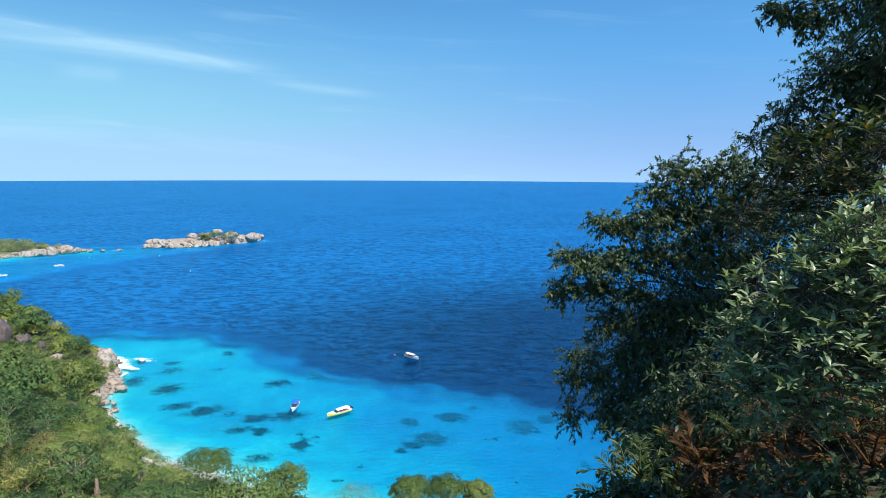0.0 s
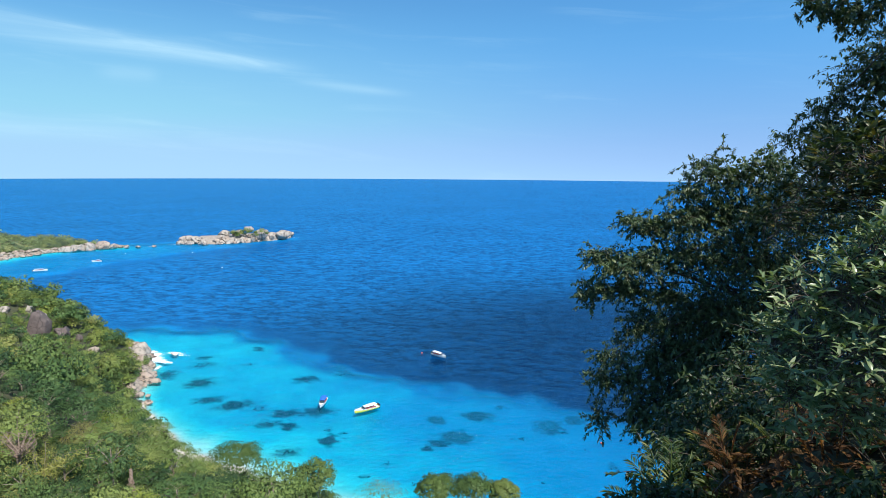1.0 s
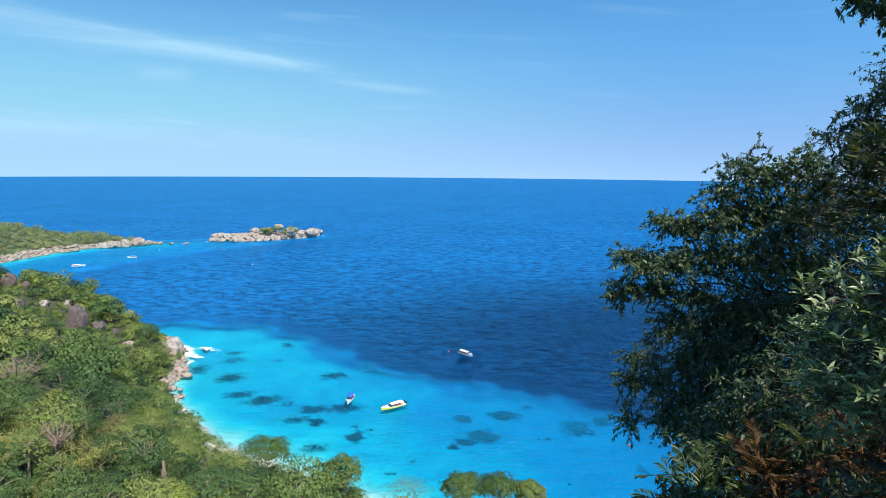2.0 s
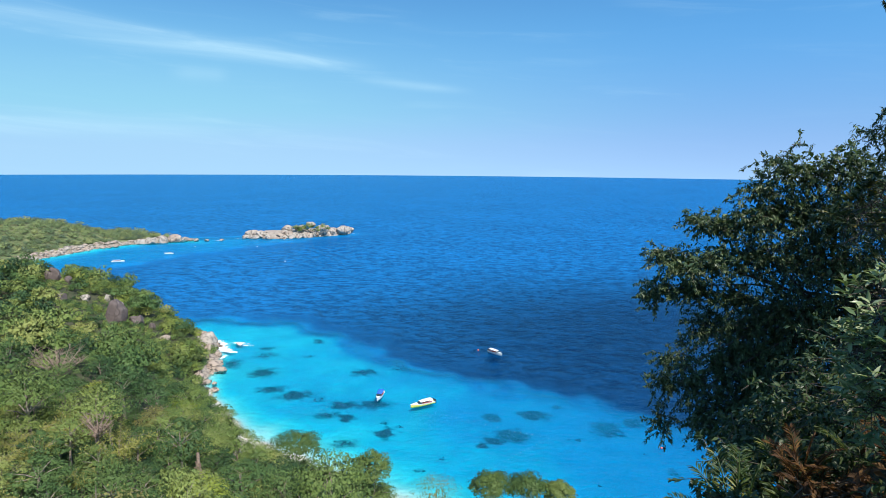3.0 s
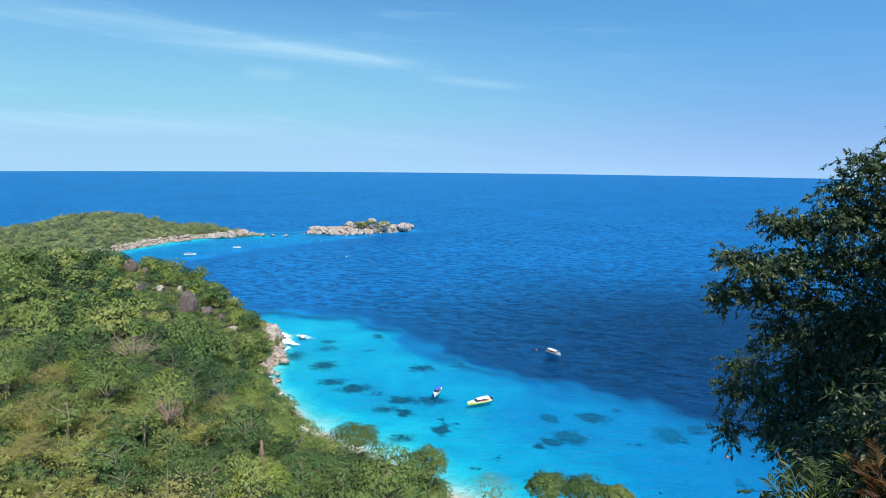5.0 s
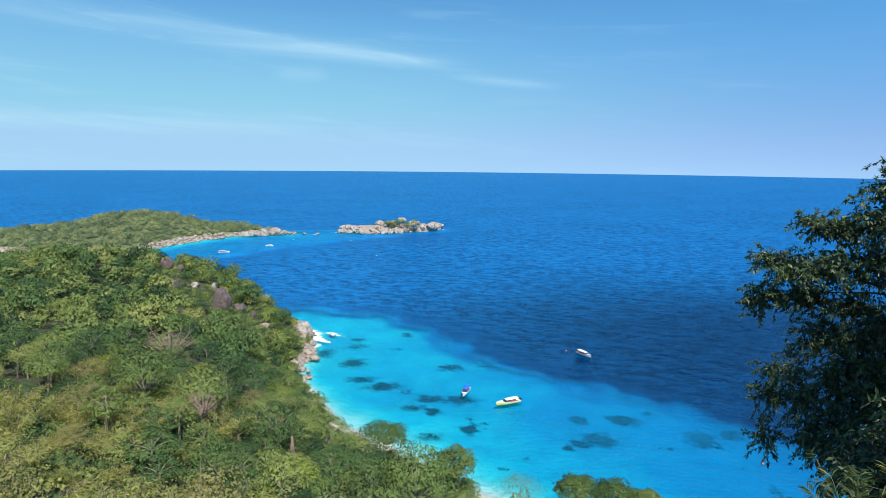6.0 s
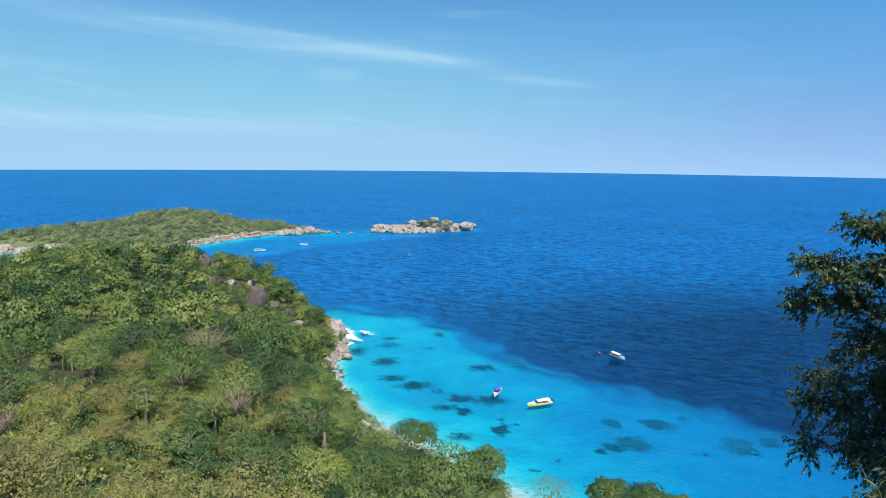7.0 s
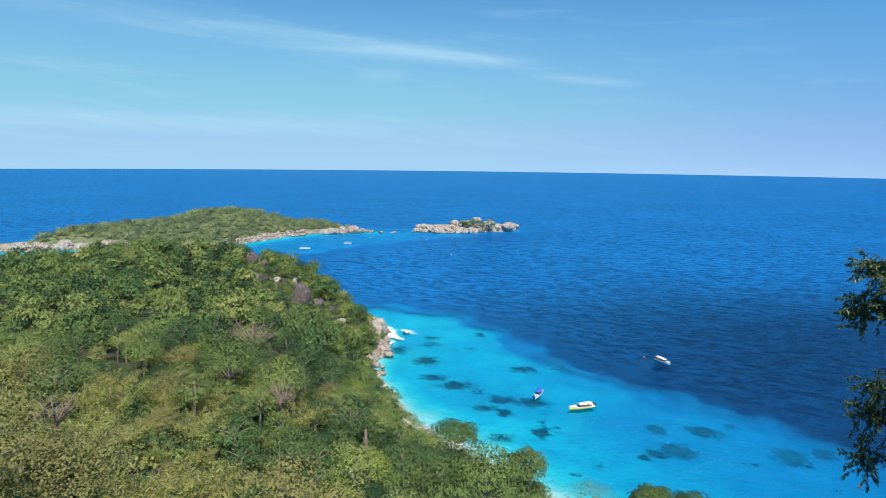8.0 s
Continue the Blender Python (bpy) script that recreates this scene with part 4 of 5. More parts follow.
def wood(name, xs, ys, zs, kinds, sizes, label, seed, mat):
    r = np.random.default_rng(seed)
    vs, fs, tints, outs, o = [], [], [], [], 0
    for x, y, z, s in zip(xs, ys, zs, sizes):
        v, f, ways = kinds[int(r.integers(0, len(kinds)))]
        a = r.random() * 6.283
        c, sn = math.cos(a), math.sin(a)
        w = v * s
        vs.append(np.stack([w[:, 0] * c - w[:, 1] * sn + x, w[:, 0] * sn + w[:, 1] * c + y, w[:, 2] * (0.75 + 0.6 * r.random()) + z], 1))
        fs.append(f + o)
        outs.append(np.stack([ways[:, 0] * c - ways[:, 1] * sn, ways[:, 0] * sn + ways[:, 1] * c, ways[:, 2]], 1))
        tints.append(np.full(len(v), np.clip(r.normal(0.45, 0.32), 0, 1)))
        o += len(v)
    ob = mesh_object(name, np.concatenate(vs), np.concatenate(fs), mat, tint=np.concatenate(tints), out=np.concatenate(outs))
    return tagged(ob, label, "forest", kind="stuff")


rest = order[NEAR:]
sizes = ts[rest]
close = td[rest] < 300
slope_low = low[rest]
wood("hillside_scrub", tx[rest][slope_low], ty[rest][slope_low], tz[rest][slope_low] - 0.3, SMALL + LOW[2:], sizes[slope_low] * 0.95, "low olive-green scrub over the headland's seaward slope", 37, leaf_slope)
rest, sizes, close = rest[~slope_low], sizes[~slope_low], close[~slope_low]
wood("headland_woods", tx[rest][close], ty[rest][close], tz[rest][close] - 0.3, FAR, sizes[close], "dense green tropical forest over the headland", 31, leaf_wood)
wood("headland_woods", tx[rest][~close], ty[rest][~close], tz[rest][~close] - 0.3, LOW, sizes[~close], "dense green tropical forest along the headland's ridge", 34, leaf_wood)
qx, qy = np.array([(c[0] + rng.normal() * 3.2, c[1] + rng.normal() * 3.2) for c in CLEAR for _ in range(6)]).T
wood("hillside_scrub", qx, qy, land(qx, qy) - 0.5, SMALL, 0.26 + 0.2 * rng.random(len(qx)), "low yellow-green scrub between the hillside boulders", 35, leaf_wood)
bx_, by_ = scatter(rng, (-200, -95, 185, 325), 3.0)
bank = inside_by(COAST, bx_, by_)
keep = (bank > 1.8) & (bank < 20) & (np.hypot(bx_ + 150, by_ - 244) > 9) & (np.hypot(bx_ + 161, by_ - 281) > 9) & (np.degrees(np.arctan2(bx_, by_)) < -27.2)
bx_, by_ = bx_[keep], by_[keep]
wood("shore_scrub", bx_, by_, land(bx_, by_) - 0.4, SMALL, 0.34 + 0.34 * rng.random(len(bx_)), "dense green scrub on the bank above the shore rocks", 36, leaf_wood)
ux, uy = scatter(rng, (-190, 10, 30, 200), 4.4)
ud, ua = np.hypot(ux, uy), np.degrees(np.arctan2(ux, uy))
keep = (ud > 56) & (ud < 205) & (ua > -67) & (ua < -13) & (inside_by(COAST, ux, uy) > 6)
us = 0.42 + 0.34 * rng.random(len(ux))
# bushes are likewise kept below the outline seen from the camera
sightline_low = np.interp(ua, (-32.7, -28.4, -26.2, -25.1, -18.9, -13), (-18.9, -21.4, -24.2, -25.4, -27.4, -30.5)) - 0.4
keep &= (ua < -32.7) | (np.degrees(np.arctan2(land(ux, uy) + 6 * us - EYE, ud)) < sightline_low)
ux, uy, us = ux[keep], uy[keep], us[keep]
wood("understorey", ux, uy, land(ux, uy) - 0.4, SMALL, us, "dense green bushes and saplings under the canopy trees", 38, leaf_wood)
cx, cy = scatter(rng, (-900, -400, 330, 800), 6.2)
cs, ca = inside_by(CAPE, cx, cy), np.degrees(np.arctan2(cx, cy))
keep = (cs > np.where((cx < -560) & (cy < 455), 26, 14)) & (ca > -63) & (cs < 190)
cx, cy = cx[keep], cy[keep]
wood("cape_woods", cx, cy, land(cx, cy) - 0.4, SMALL, 0.5 + 0.75 * rng.random(len(cx)) ** 1.3, "low green forest and scrub covering the cape", 32, leaf_scrub_hazed)
ix, iy = -282 + rng.normal(size=26) * 9, 751 + rng.normal(size=26) * 2.5
wood("islet_scrub", ix, iy + (ix + 284) * 0.4, np.full(26, 7.0) + 5 * rng.random(26), SMALL, 0.55 + 0.4 * rng.random(26), "green scrub growing between the islet's boulders", 33, leaf_wood)


# ---------------------------------------------------------------- reef and surf
def reef_patch(x, y, w, h, much, seed):
    """Low lumps of coral, thick in the middle of a patch and thin at its rim."""
    r = np.random.default_rng(seed)
    bx, by = on_bed(x, y)
    count = int((8 + w * h * 0.3) * much)
    px, py = r.normal(size=count) * w * 0.17, r.normal(size=count) * h * 0.17
    turn = math.atan2(-bx, by)
    c, sn = math.cos(turn), math.sin(turn)
    gx_, gy_ = bx + px * c - py * sn, by + px * sn + py * c
    rad = 0.12 + 0.5 * r.random(count) ** 2.2
    bed = np.maximum(land(gx_, gy_, 0), -1.8)
    a = np.linspace(0, 5.236, 6)[None] + r.random((count, 1))
    reach = rad[:, None] * (0.65 + 0.7 * r.random((count, 6)))
    ring = np.stack([gx_[:, None] + np.cos(a) * reach, gy_[:, None] + np.sin(a) * reach, np.repeat(bed[:, None] - 0.3, 6, 1)], -1)
    high = np.stack([gx_[:, None] + np.cos(a) * reach * 0.6, gy_[:, None] + np.sin(a) * reach * 0.6, (bed + 0.06 + rad * 0.25)[:, None] + 0.1 * r.random((count, 6))], -1)
    v = np.concatenate([ring, high, high.mean(1, keepdims=True)], 1).reshape(-1, 3)
    f = np.array([t for q in range(6) for t in ((q, (q + 1) % 6, 6 + (q + 1) % 6), (q, 6 + (q + 1) % 6, 6 + q), (6 + q, 6 + (q + 1) % 6, 12))])
    f = (f[None] + 13 * np.arange(count)[:, None, None]).reshape(-1, 3)
    ob = mesh_object("coral_patch", v, f, coral)
    return tagged(ob, "dark coral patch on the pale sandy seabed", "coral", "coral patches")


for i, (x, y, w, h, much) in enumerate(REEF):
    reef_patch(x, y, w, h, much, 60 + i)


def foam_patch(x, y, w, h, count, seed, label):
    r = np.random.default_rng(seed)
    pieces = []
    for _ in range(count):
        a, d = r.random() * 6.283, abs(r.normal()) * 0.5
        px, py, s = x + math.cos(a) * d * w, y + math.sin(a) * d * h, 0.05 + 0.26 * r.random() ** 2.5
        ring = [(px + math.cos(q) * s * (0.6 + 0.9 * r.random()), py + math.sin(q) * s * (0.6 + 0.9 * r.random()), 0.03) for q in np.linspace(0, 5.4, 7)]
        pieces.append((ring + [(px, py, 0.05 + s * 0.25)], [(i, (i + 1) % 7, 7) for i in range(7)]))
    v, f = join(pieces)
    return tagged(mesh_object("surf", v, f, foam_white), label, "foam", kind="stuff")


for i, (x, y, w, h, n) in enumerate(((-163, 298, 3, 3, 700), (-158, 293, 3, 4, 1100), (-155, 287, 3, 4, 1100), (-151, 284, 3, 3, 800), (-147, 282, 2.5, 1.4, 400), (-150, 297, 4, 1.5, 420), (-145, 294, 4, 0.8, 120), (-150, 260, 3, 3, 380), (-143, 244, 2, 2.5, 130), (-147, 274, 1.5, 4, 160))):
    foam_patch(x, y, w, h, n, 90 + i, "white surf breaking over the headland's rocks")
for i, (x, y, w) in enumerate(((-358, 722, 9), (-300, 722, 8), (-245, 793, 8), (-236, 806, 8), (-275, 745, 9), (-470, 520, 5), (-466, 560, 5), (-462, 610, 5), (-400, 688, 10), (-375, 697, 10), (-480, 488, 5), (-600, 395, 6))):
    foam_patch(x, y, w, 2.5, 50, 110 + i, "thin white surf along granite rocks")


# ---------------------------------------------------------------- boats
def hull_piece(length, beam, sheer0, sheer1, low, high, inset=0.0):
    """One strake of the hull between two heights (0 keel, 1 gunwale), both sides."""
    rows = []
    for i in range(15):
        t = i / 14
        b = beam / 2 * (1 - max(0, (t - 0.45) / 0.55) ** 2.3) * (0.9 + 0.1 * min(1, t * 4)) - inset
        top = sheer0 + (sheer1 - sheer0) * t ** 2
        keel = -0.35 + 0.5 * max(0, (t - 0.7) / 0.3) ** 2
        ring = []
        for k in range(5):
            h = low + (high - low) * k / 4
            flare = min(1, 0.15 + 1.3 * h ** 0.7) if h < 0.6 else 0.93 + 0.07 * (h - 0.6) / 0.4
            ring.append((max(b, 0.02) * flare, keel + (top - keel) * h))
        rows.append((t * length - length / 2 + (0.5 * (high + low) / 2) * t ** 6, ring))
    verts, faces = [], []
    for x, ring in rows:
        verts += [(x, -w, z) for w, z in reversed(ring)] + [(x, w, z) for w, z in ring]
    n = 10
    for i in range(14):
        for k in range(n - 1):
            if k == 4 and low > 0.01:
                continue
            faces.append((i * n + k, (i + 1) * n + k, (i + 1) * n + k + 1, i * n + k + 1))
    faces.append(tuple(range(n)))
    return verts, faces


def roof_piece(x0, x1, width, z, arch, thick):
    verts, faces = [], []
    for i in range(9):
        t = i / 8
        x = x0 + (x1 - x0) * t
        w = width / 2 * (1 - 0.25 * max(0, (t - 0.6) / 0.4) ** 2)
        for k in range(7):
            u = k / 3 - 1
            verts.append((x, u * w, z + arch * (1 - u * u) - 0.12 * t * t))
    m = len(verts)
    verts += [(x, y * 0.97, q - thick) for x, y, q in verts]
    for i in range(8):
        for k in range(6):
            a = i * 7 + k
            faces += [(a, a + 7, a + 8, a + 1), (m + a, m + a + 1, m + a + 8, m + a + 7)]
    rim = [k for k in range(7)] + [i * 7 + 6 for i in range(1, 9)] + [56 + k for k in range(5, -1, -1)] + [i * 7 for i in range(7, 0, -1)]
    for a, b in zip(rim, rim[1:] + rim[:1]):
        faces.append((a, b, m + b, m + a))
    return verts, faces


def speedboat(x, y, heading, length, side_mat, roof_mat, label, roof=(-0.34, 0.16), engines=2, group="moored boats"):
    beam = length * 0.27
    root = holder("speedboat", pose(x, y, 0.0, 0, 0, math.degrees(heading)), label, "boat", group)
    mesh_object("hull", *hull_piece(length, beam, 1.05, 1.6, 0.0, 0.84), side_mat, root, smooth=True)
    mesh_object("topsides", *hull_piece(length, beam + 0.06, 1.05, 1.6, 0.84, 1.0), paint_white, root, "white upper strake", True)
    deck = []
    n = 15
    v, f = [], []
    for i in range(n):
        t = i / (n - 1)
        b = max(beam / 2 * (1 - max(0, (t - 0.45) / 0.55) ** 2.3) * 0.96, 0.02)
        z = 0.62 if t < 0.68 else 1.0 + 0.55 * t * t
        v += [(t * length - length / 2, -b, z), (t * length - length / 2, b, z)]
    f = [(2 * i, 2 * i + 2, 2 * i + 3, 2 * i + 1) for i in range(n - 1)]
    mesh_object("deck", v, f, paint_white, root, "white deck and cockpit floor")
    x0, x1 = roof[0] * length, roof[1] * length
    mesh_object("canopy", *roof_piece(x0, x1, beam * 0.92, 2.02, 0.16, 0.07), roof_mat, root, "canopy over the cockpit", True)
    for sx in (x0 + 0.25, (x0 + x1) / 2, x1 - 0.4):
        for sy in (-1, 1):
            mesh_object("post", *tube([(sx, sy * beam * 0.42, 0.7), (sx, sy * beam * 0.41, 2.03)], (0.035, 0.03), 6), steel, root, smooth=True)
    mesh_object("windscreen", [(x1 - 0.1, -beam * 0.4, 1.25), (x1 + 0.55, -beam * 0.3, 1.15), (x1 + 0.55, beam * 0.3, 1.15), (x1 - 0.1, beam * 0.4, 1.25),
                               (x1 - 0.35, -beam * 0.37, 1.82), (x1 + 0.05, -beam * 0.27, 1.82), (x1 + 0.05, beam * 0.27, 1.82), (x1 - 0.35, beam * 0.37, 1.82)],
                [(0, 1, 5, 4), (1, 2, 6, 5), (2, 3, 7, 6), (4, 5, 6, 7)], glass_dark, root, "dark tinted windscreen")
    for sy in (-1, 1):
        mesh_object("bench", *join([box_piece((x0 + x1) / 2, sy * beam * 0.34, 0.85, (x1 - x0) * 0.8, 0.5, 0.45), box_piece((x0 + x1) / 2, sy * beam * 0.42, 1.2, (x1 - x0) * 0.8, 0.1, 0.4)]), paint_red, root, "dull red bench seat")
    mesh_object("foredeck_hatch", *box_piece(length * 0.3, 0, 1.32, 0.6, 0.6, 0.08), paint_white, root)
    for k in range(engines):
        oy = (k - (engines - 1) / 2) * 0.75
        mesh_object("outboard", *join([box_piece(-length / 2 - 0.25, oy, 1.15, 0.55, 0.42, 0.6), box_piece(-length / 2 - 0.3, oy, 0.4, 0.22, 0.2, 1.1), box_piece(-length / 2 - 0.25, oy, 1.48, 0.4, 0.34, 0.12)]), dark_plastic, root, "dark outboard engine")
    rail = [(length * 0.2, -beam * 0.47, 1.75), (length * 0.36, -beam * 0.36, 1.95), (length * 0.49, 0, 2.1), (length * 0.36, beam * 0.36, 1.95), (length * 0.2, beam * 0.47, 1.75)]
    mesh_object("bow_rail", *tube(rail, (0.03,) * 5, 5), steel, root, smooth=True)
    mesh_object("antenna", *tube([(x0 + 0.3, 0, 2.1), (x0 + 0.1, 0, 3.4)], (0.03, 0.012), 5), steel, root)
    return root


speedboat(-39.9, 229.4, math.atan2(-7.1, -7.7), 10.6, paint_yellow, paint_white, "white speedboat with a yellow hull and white canopy, moored", (-0.40, 0.14), 3)
speedboat(-58.7, 234.8, math.atan2(-9.0, 0.3), 9.6, paint_white, paint_blue, "white speedboat with a blue canvas canopy, moored over sand", (-0.40, 0.10), 2)
speedboat(-15.2, 301.0, math.atan2(-6.0, 6.4), 9.2, paint_white, paint_white, "white speedboat with a long white roof on deep water", (-0.42, 0.20), 2)
speedboat(-385, 526, math.atan2(5, 9.3), 11.0, paint_white, paint_white, "white motor boat moored off the cape", (-0.40, 0.2), 2)
speedboat(-367.5, 582, math.atan2(-3, -8), 8.5, paint_white, paint_white, "small white motor boat anchored near the cape's rocks", (-0.3, 0.1), 1)


def float_line(points, gap, label):
    """A rope of floats that marks off the swimming area."""
    root = holder("float_line", pose(*points[0], 0), label, "float line")
    base = Vector((*points[0], 0))
    pts = [Vector((*p, 0)) - base for p in points]
    v, f = [], []
    smooth_pts = [a.lerp(b, k / 4) for a, b in zip(pts, pts[1:]) for k in range(4)] + [pts[-1]]
    mesh_object("rope", *tube([p + Vector((0, 0, -0.35)) for p in smooth_pts], (0.012,) * len(smooth_pts), 4), rope_mat, root)
    ball = rock_mesh("float", 3, 0.8, 1, 0.02)
    ball.materials.append(float_white)
    at, left = 0.0, 0
    for a, b in zip(pts, pts[1:]):
        n = max(1, int((b - a).length / gap))
        for k in range(n):
            p = a.lerp(b, k / n)
            o = new("float", ball)
            o.parent = root
            s = 0.065 + 0.04 * ((left * 7) % 5) / 4
            o.matrix_basis = pose(p.x, p.y, 0.06) @ Matrix.Diagonal((s, s, s, 1))
            left += 1
    return root


float_line(((-33.5, 222.4), (-25, 219.2), (-16, 216.3), (-5.1, 211.3), (3.1, 209.2), (8.9, 207.1), (3.1, 200), (-4.6, 189.4), (-11, 180.7)), 2.1, "rope of small white floats bounding the swimming area")
float_line(((-98.9, 192.6), (-94.9, 196.4), (-87.8, 206), (-78, 218.8), (-73.6, 226.1)), 2.3, "rope of white floats running out from the beach")
for i, (x, y, mt) in enumerate(((46.5, 205.5, float_red), (-24.2, 305.5, float_red), (-233, 560, float_white), (-305, 655, float_white), (-372, 640, float_white))):
    b = rock_mesh("mooring_buoy", 3, 1.0, 2, 0.02)
    b.materials.append(mt)
    o = new("mooring_buoy", b)
    o.matrix_world = pose(x, y, 0.15) @ Matrix.Diagonal((0.42, 0.42, 0.42, 1) if i < 2 else (0.4, 0.4, 0.4, 1))
    tagged(o, "red mooring buoy floating on the water" if mt is float_red else "white mooring buoy floating on the water", "buoy", "mooring buoys")


# ---------------------------------------------------------------- single trees that stand out
def spot(az, el, d):
    """A place by bearing, height angle and distance from the lookout."""
    return Vector((d * math.sin(radians(az)), d * math.cos(radians(az)), EYE + d * math.tan(radians(el))))


def lone_tree(az, el_top, d, radius, flat, seed, mat, label, leaves=84, clumps=60, size=0.44, layered=0.0):
    top = spot(az, el_top, d)
    base = float(land(top.x, top.y))
    h = max(top.z - base, 3.0)
    r = np.random.default_rng(seed)
    root = holder("tree", pose(top.x, top.y, base), label, "tree", "trees above the beach")
    mesh_object("trunk", *tree_limbs(r, h, radius, 0.25), bark_pale, root, smooth=True)
    v, f, o = stack_crown(crown_pieces(r, radius, h, clumps, leaves, size, flat, 0.31, layered))
    mesh_object("crown", v, f, mat, root, out=o)
    return root


lone_tree(-14.8, -26.2, 152, 4.4, 1.15, 201, leaf_shore, "rounded dense green tree above the beach")
lone_tree(-16.8, -27.8, 150, 4.6, 0.7, 202, leaf_shore, "bushy green tree above the beach")
lone_tree(-22.0, -24.4, 165, 6.4, 0.42, 203, leaf_shore, "flat-topped tree leaning out over the beach")
lone_tree(-8.6, -28.5, 148, 5.8, 0.55, 204, leaf_olive, "thin reddish tree with sparse twiggy crown", 40, 50, 0.24)
lone_tree(-3.0, -28.2, 146, 5.2, 0.5, 205, leaf_shore, "broad green tree at the water's edge")
lone_tree(0.5, -28.1, 146, 5.0, 0.5, 206, leaf_shore, "broad green tree at the water's edge")
lone_tree(3.6, -28.2, 146, 3.4, 0.9, 207, leaf_shore, "small rounded green tree at the water's edge")

for i, (az_, el_, wide) in enumerate(((-24.7, -25.4, 4.2), (-23.4, -26.1, 4.6), (-21.7, -26.6, 4.4), (-20.1, -27.3, 4.0), (-18.7, -27.8, 4.2), (-17.5, -28.1, 3.6), (-25.4, -24.9, 4.0), (-15.2, -28.4, 3.6), (-13.8, -28.9, 3.4), (-21.2, -26.9, 4.2), (-22.7, -26.4, 4.4), (-19.4, -27.9, 3.8))):
    lone_tree(az_, el_, 150 + 5 * (i % 3), wide, 0.75, 210 + i, leaf_shore if i % 3 else leaf_green, "bushy green tree behind the beach", 48, 52, 0.36, 0.8)


def bare_tree(az, el, d, size, seed, mat, label, drop=3.0):
    x, y, z = meet(az, el, d, 9.0 + drop * 0.4)
    r = np.random.default_rng(seed)
    root = holder("dead_tree", pose(x, y, z - drop), label, "dead tree")
    trunk = tube([(0, 0, -4), (0.1, 0, drop * 0.5), (0.2, 0.1, drop)], (0.3, 0.24, 0.16), 7)
    mesh_object("trunk", *trunk, mat, root, smooth=True)
    for k in range(13):
        a = k * 0.5 + r.random() * 0.4
        p = Vector((0.1, 0, drop * (0.3 + 0.6 * r.random())))
        way_ = Vector((math.cos(a), math.sin(a), 0.45 + 0.75 * r.random()))
        pieces = [tube([p, p + way_ * size * 0.5, p + way_ * size + Vector((0, 0, size * 0.1))], (0.19, 0.13, 0.04), 5)]
        for j in range(14):
            q = p + way_ * size * (0.25 + 0.7 * r.random())
            e = Vector((r.normal(), r.normal(), 0.3 + r.random() * 0.8)).normalized() * size * (0.25 + 0.3 * r.random())
            pieces.append(tube([q, q + e * 0.6, q + e + Vector((r.normal(), r.normal(), 0)) * 0.2], (0.075, 0.05, 0.02), 4))
        mesh_object("limb", *join(pieces), mat, root, smooth=True)
    return root


bare_tree(-41.0, -16.2, 130, 8.6, 301, deadwood, "leafless grey-brown dead tree tangled among green crowns", 6)
bare_tree(-38.6, -21.5, 90, 3.4, 302, deadwood, "bare twiggy dead tree in the canopy", 3)
bare_tree(-57.0, -20.5, 80, 3.6, 303, deadwood, "bleached bare branches above the thicket", 3)
# pale dead stem and the vine-hung trunk
c = spot(-39.1, -27.2, 96)
stem_tree = holder("dead_tree", pose(c.x, c.y, c.z - 6), "slender pale dead stem rising from the thicket", "dead tree")
mesh_object("stem", *tube([(0, 0, -6), (0.15, 0, 3), (0.05, 0.1, 7), (0.2, 0.1, 9.5)], (0.16, 0.13, 0.1, 0.03), 7), bark_pale, stem_tree, smooth=True)
x, y, z = meet(-30.85, -27.2, 90, 1.5)
vine = holder("vine_hung_trunk", pose(x, y, z - 2), "reddish-brown tree trunk hung with dry vines", "tree")
mesh_object("trunk", *tube([(0, 0, -3), (0.2, 0.1, 4), (0, 0.3, 9.5)], (0.5, 0.42, 0.34), 9), deadwood, vine, smooth=True)
r = np.random.default_rng(44)
for k in range(12):
    a = r.random() * 6.283
    p = Vector((math.cos(a) * 0.7, math.sin(a) * 0.7, 6 + r.random() * 2))
    mesh_object("vine", *tube([p, p + Vector((r.normal() * 0.3, r.normal() * 0.3, -4)), p + Vector((r.normal() * 0.6, r.normal() * 0.6, -8))], (0.08, 0.07, 0.05), 5), deadwood, vine, smooth=True)


# ---------------------------------------------------------------- trees and shrubs beside the lookout
def blades(rng, base, way, size, wide=0.36, fold=0.12, curl=0.15):
    """Folded leaf blades with a pointed tip: eight triangles each."""
    n = len(base)
    d = way / np.linalg.norm(way, axis=1, keepdims=True)
    side = np.cross(d, np.array([0, 0, 1.0]) + rng.normal(size=(n, 3)) * 0.45)
    side /= np.linalg.norm(side, axis=1, keepdims=True) + 1e-9
    up = np.cross(side, d)
    s = size[:, None]

    def at(t, w, h):
        return base + d * s * t + side * s * w * wide + up * s * (h - curl * t * t)
    v = np.stack([at(0, 0, 0), at(0.33, 0.45, fold), at(0.33, 0, 0), at(0.33, -0.45, fold), at(0.70, 0.31, fold), at(0.70, 0, 0), at(0.70, -0.31, fold), at(1, 0, -0.02)], 1)
    tri = np.array([(0, 2, 1), (0, 3, 2), (2, 5, 4), (2, 4, 1), (3, 6, 5), (3, 5, 2), (5, 7, 4), (6, 7, 5)])
    f = (tri[None] + (np.arange(n) * 8)[:, None, None]).reshape(-1, 3)
    return v.reshape(-1, 3), f


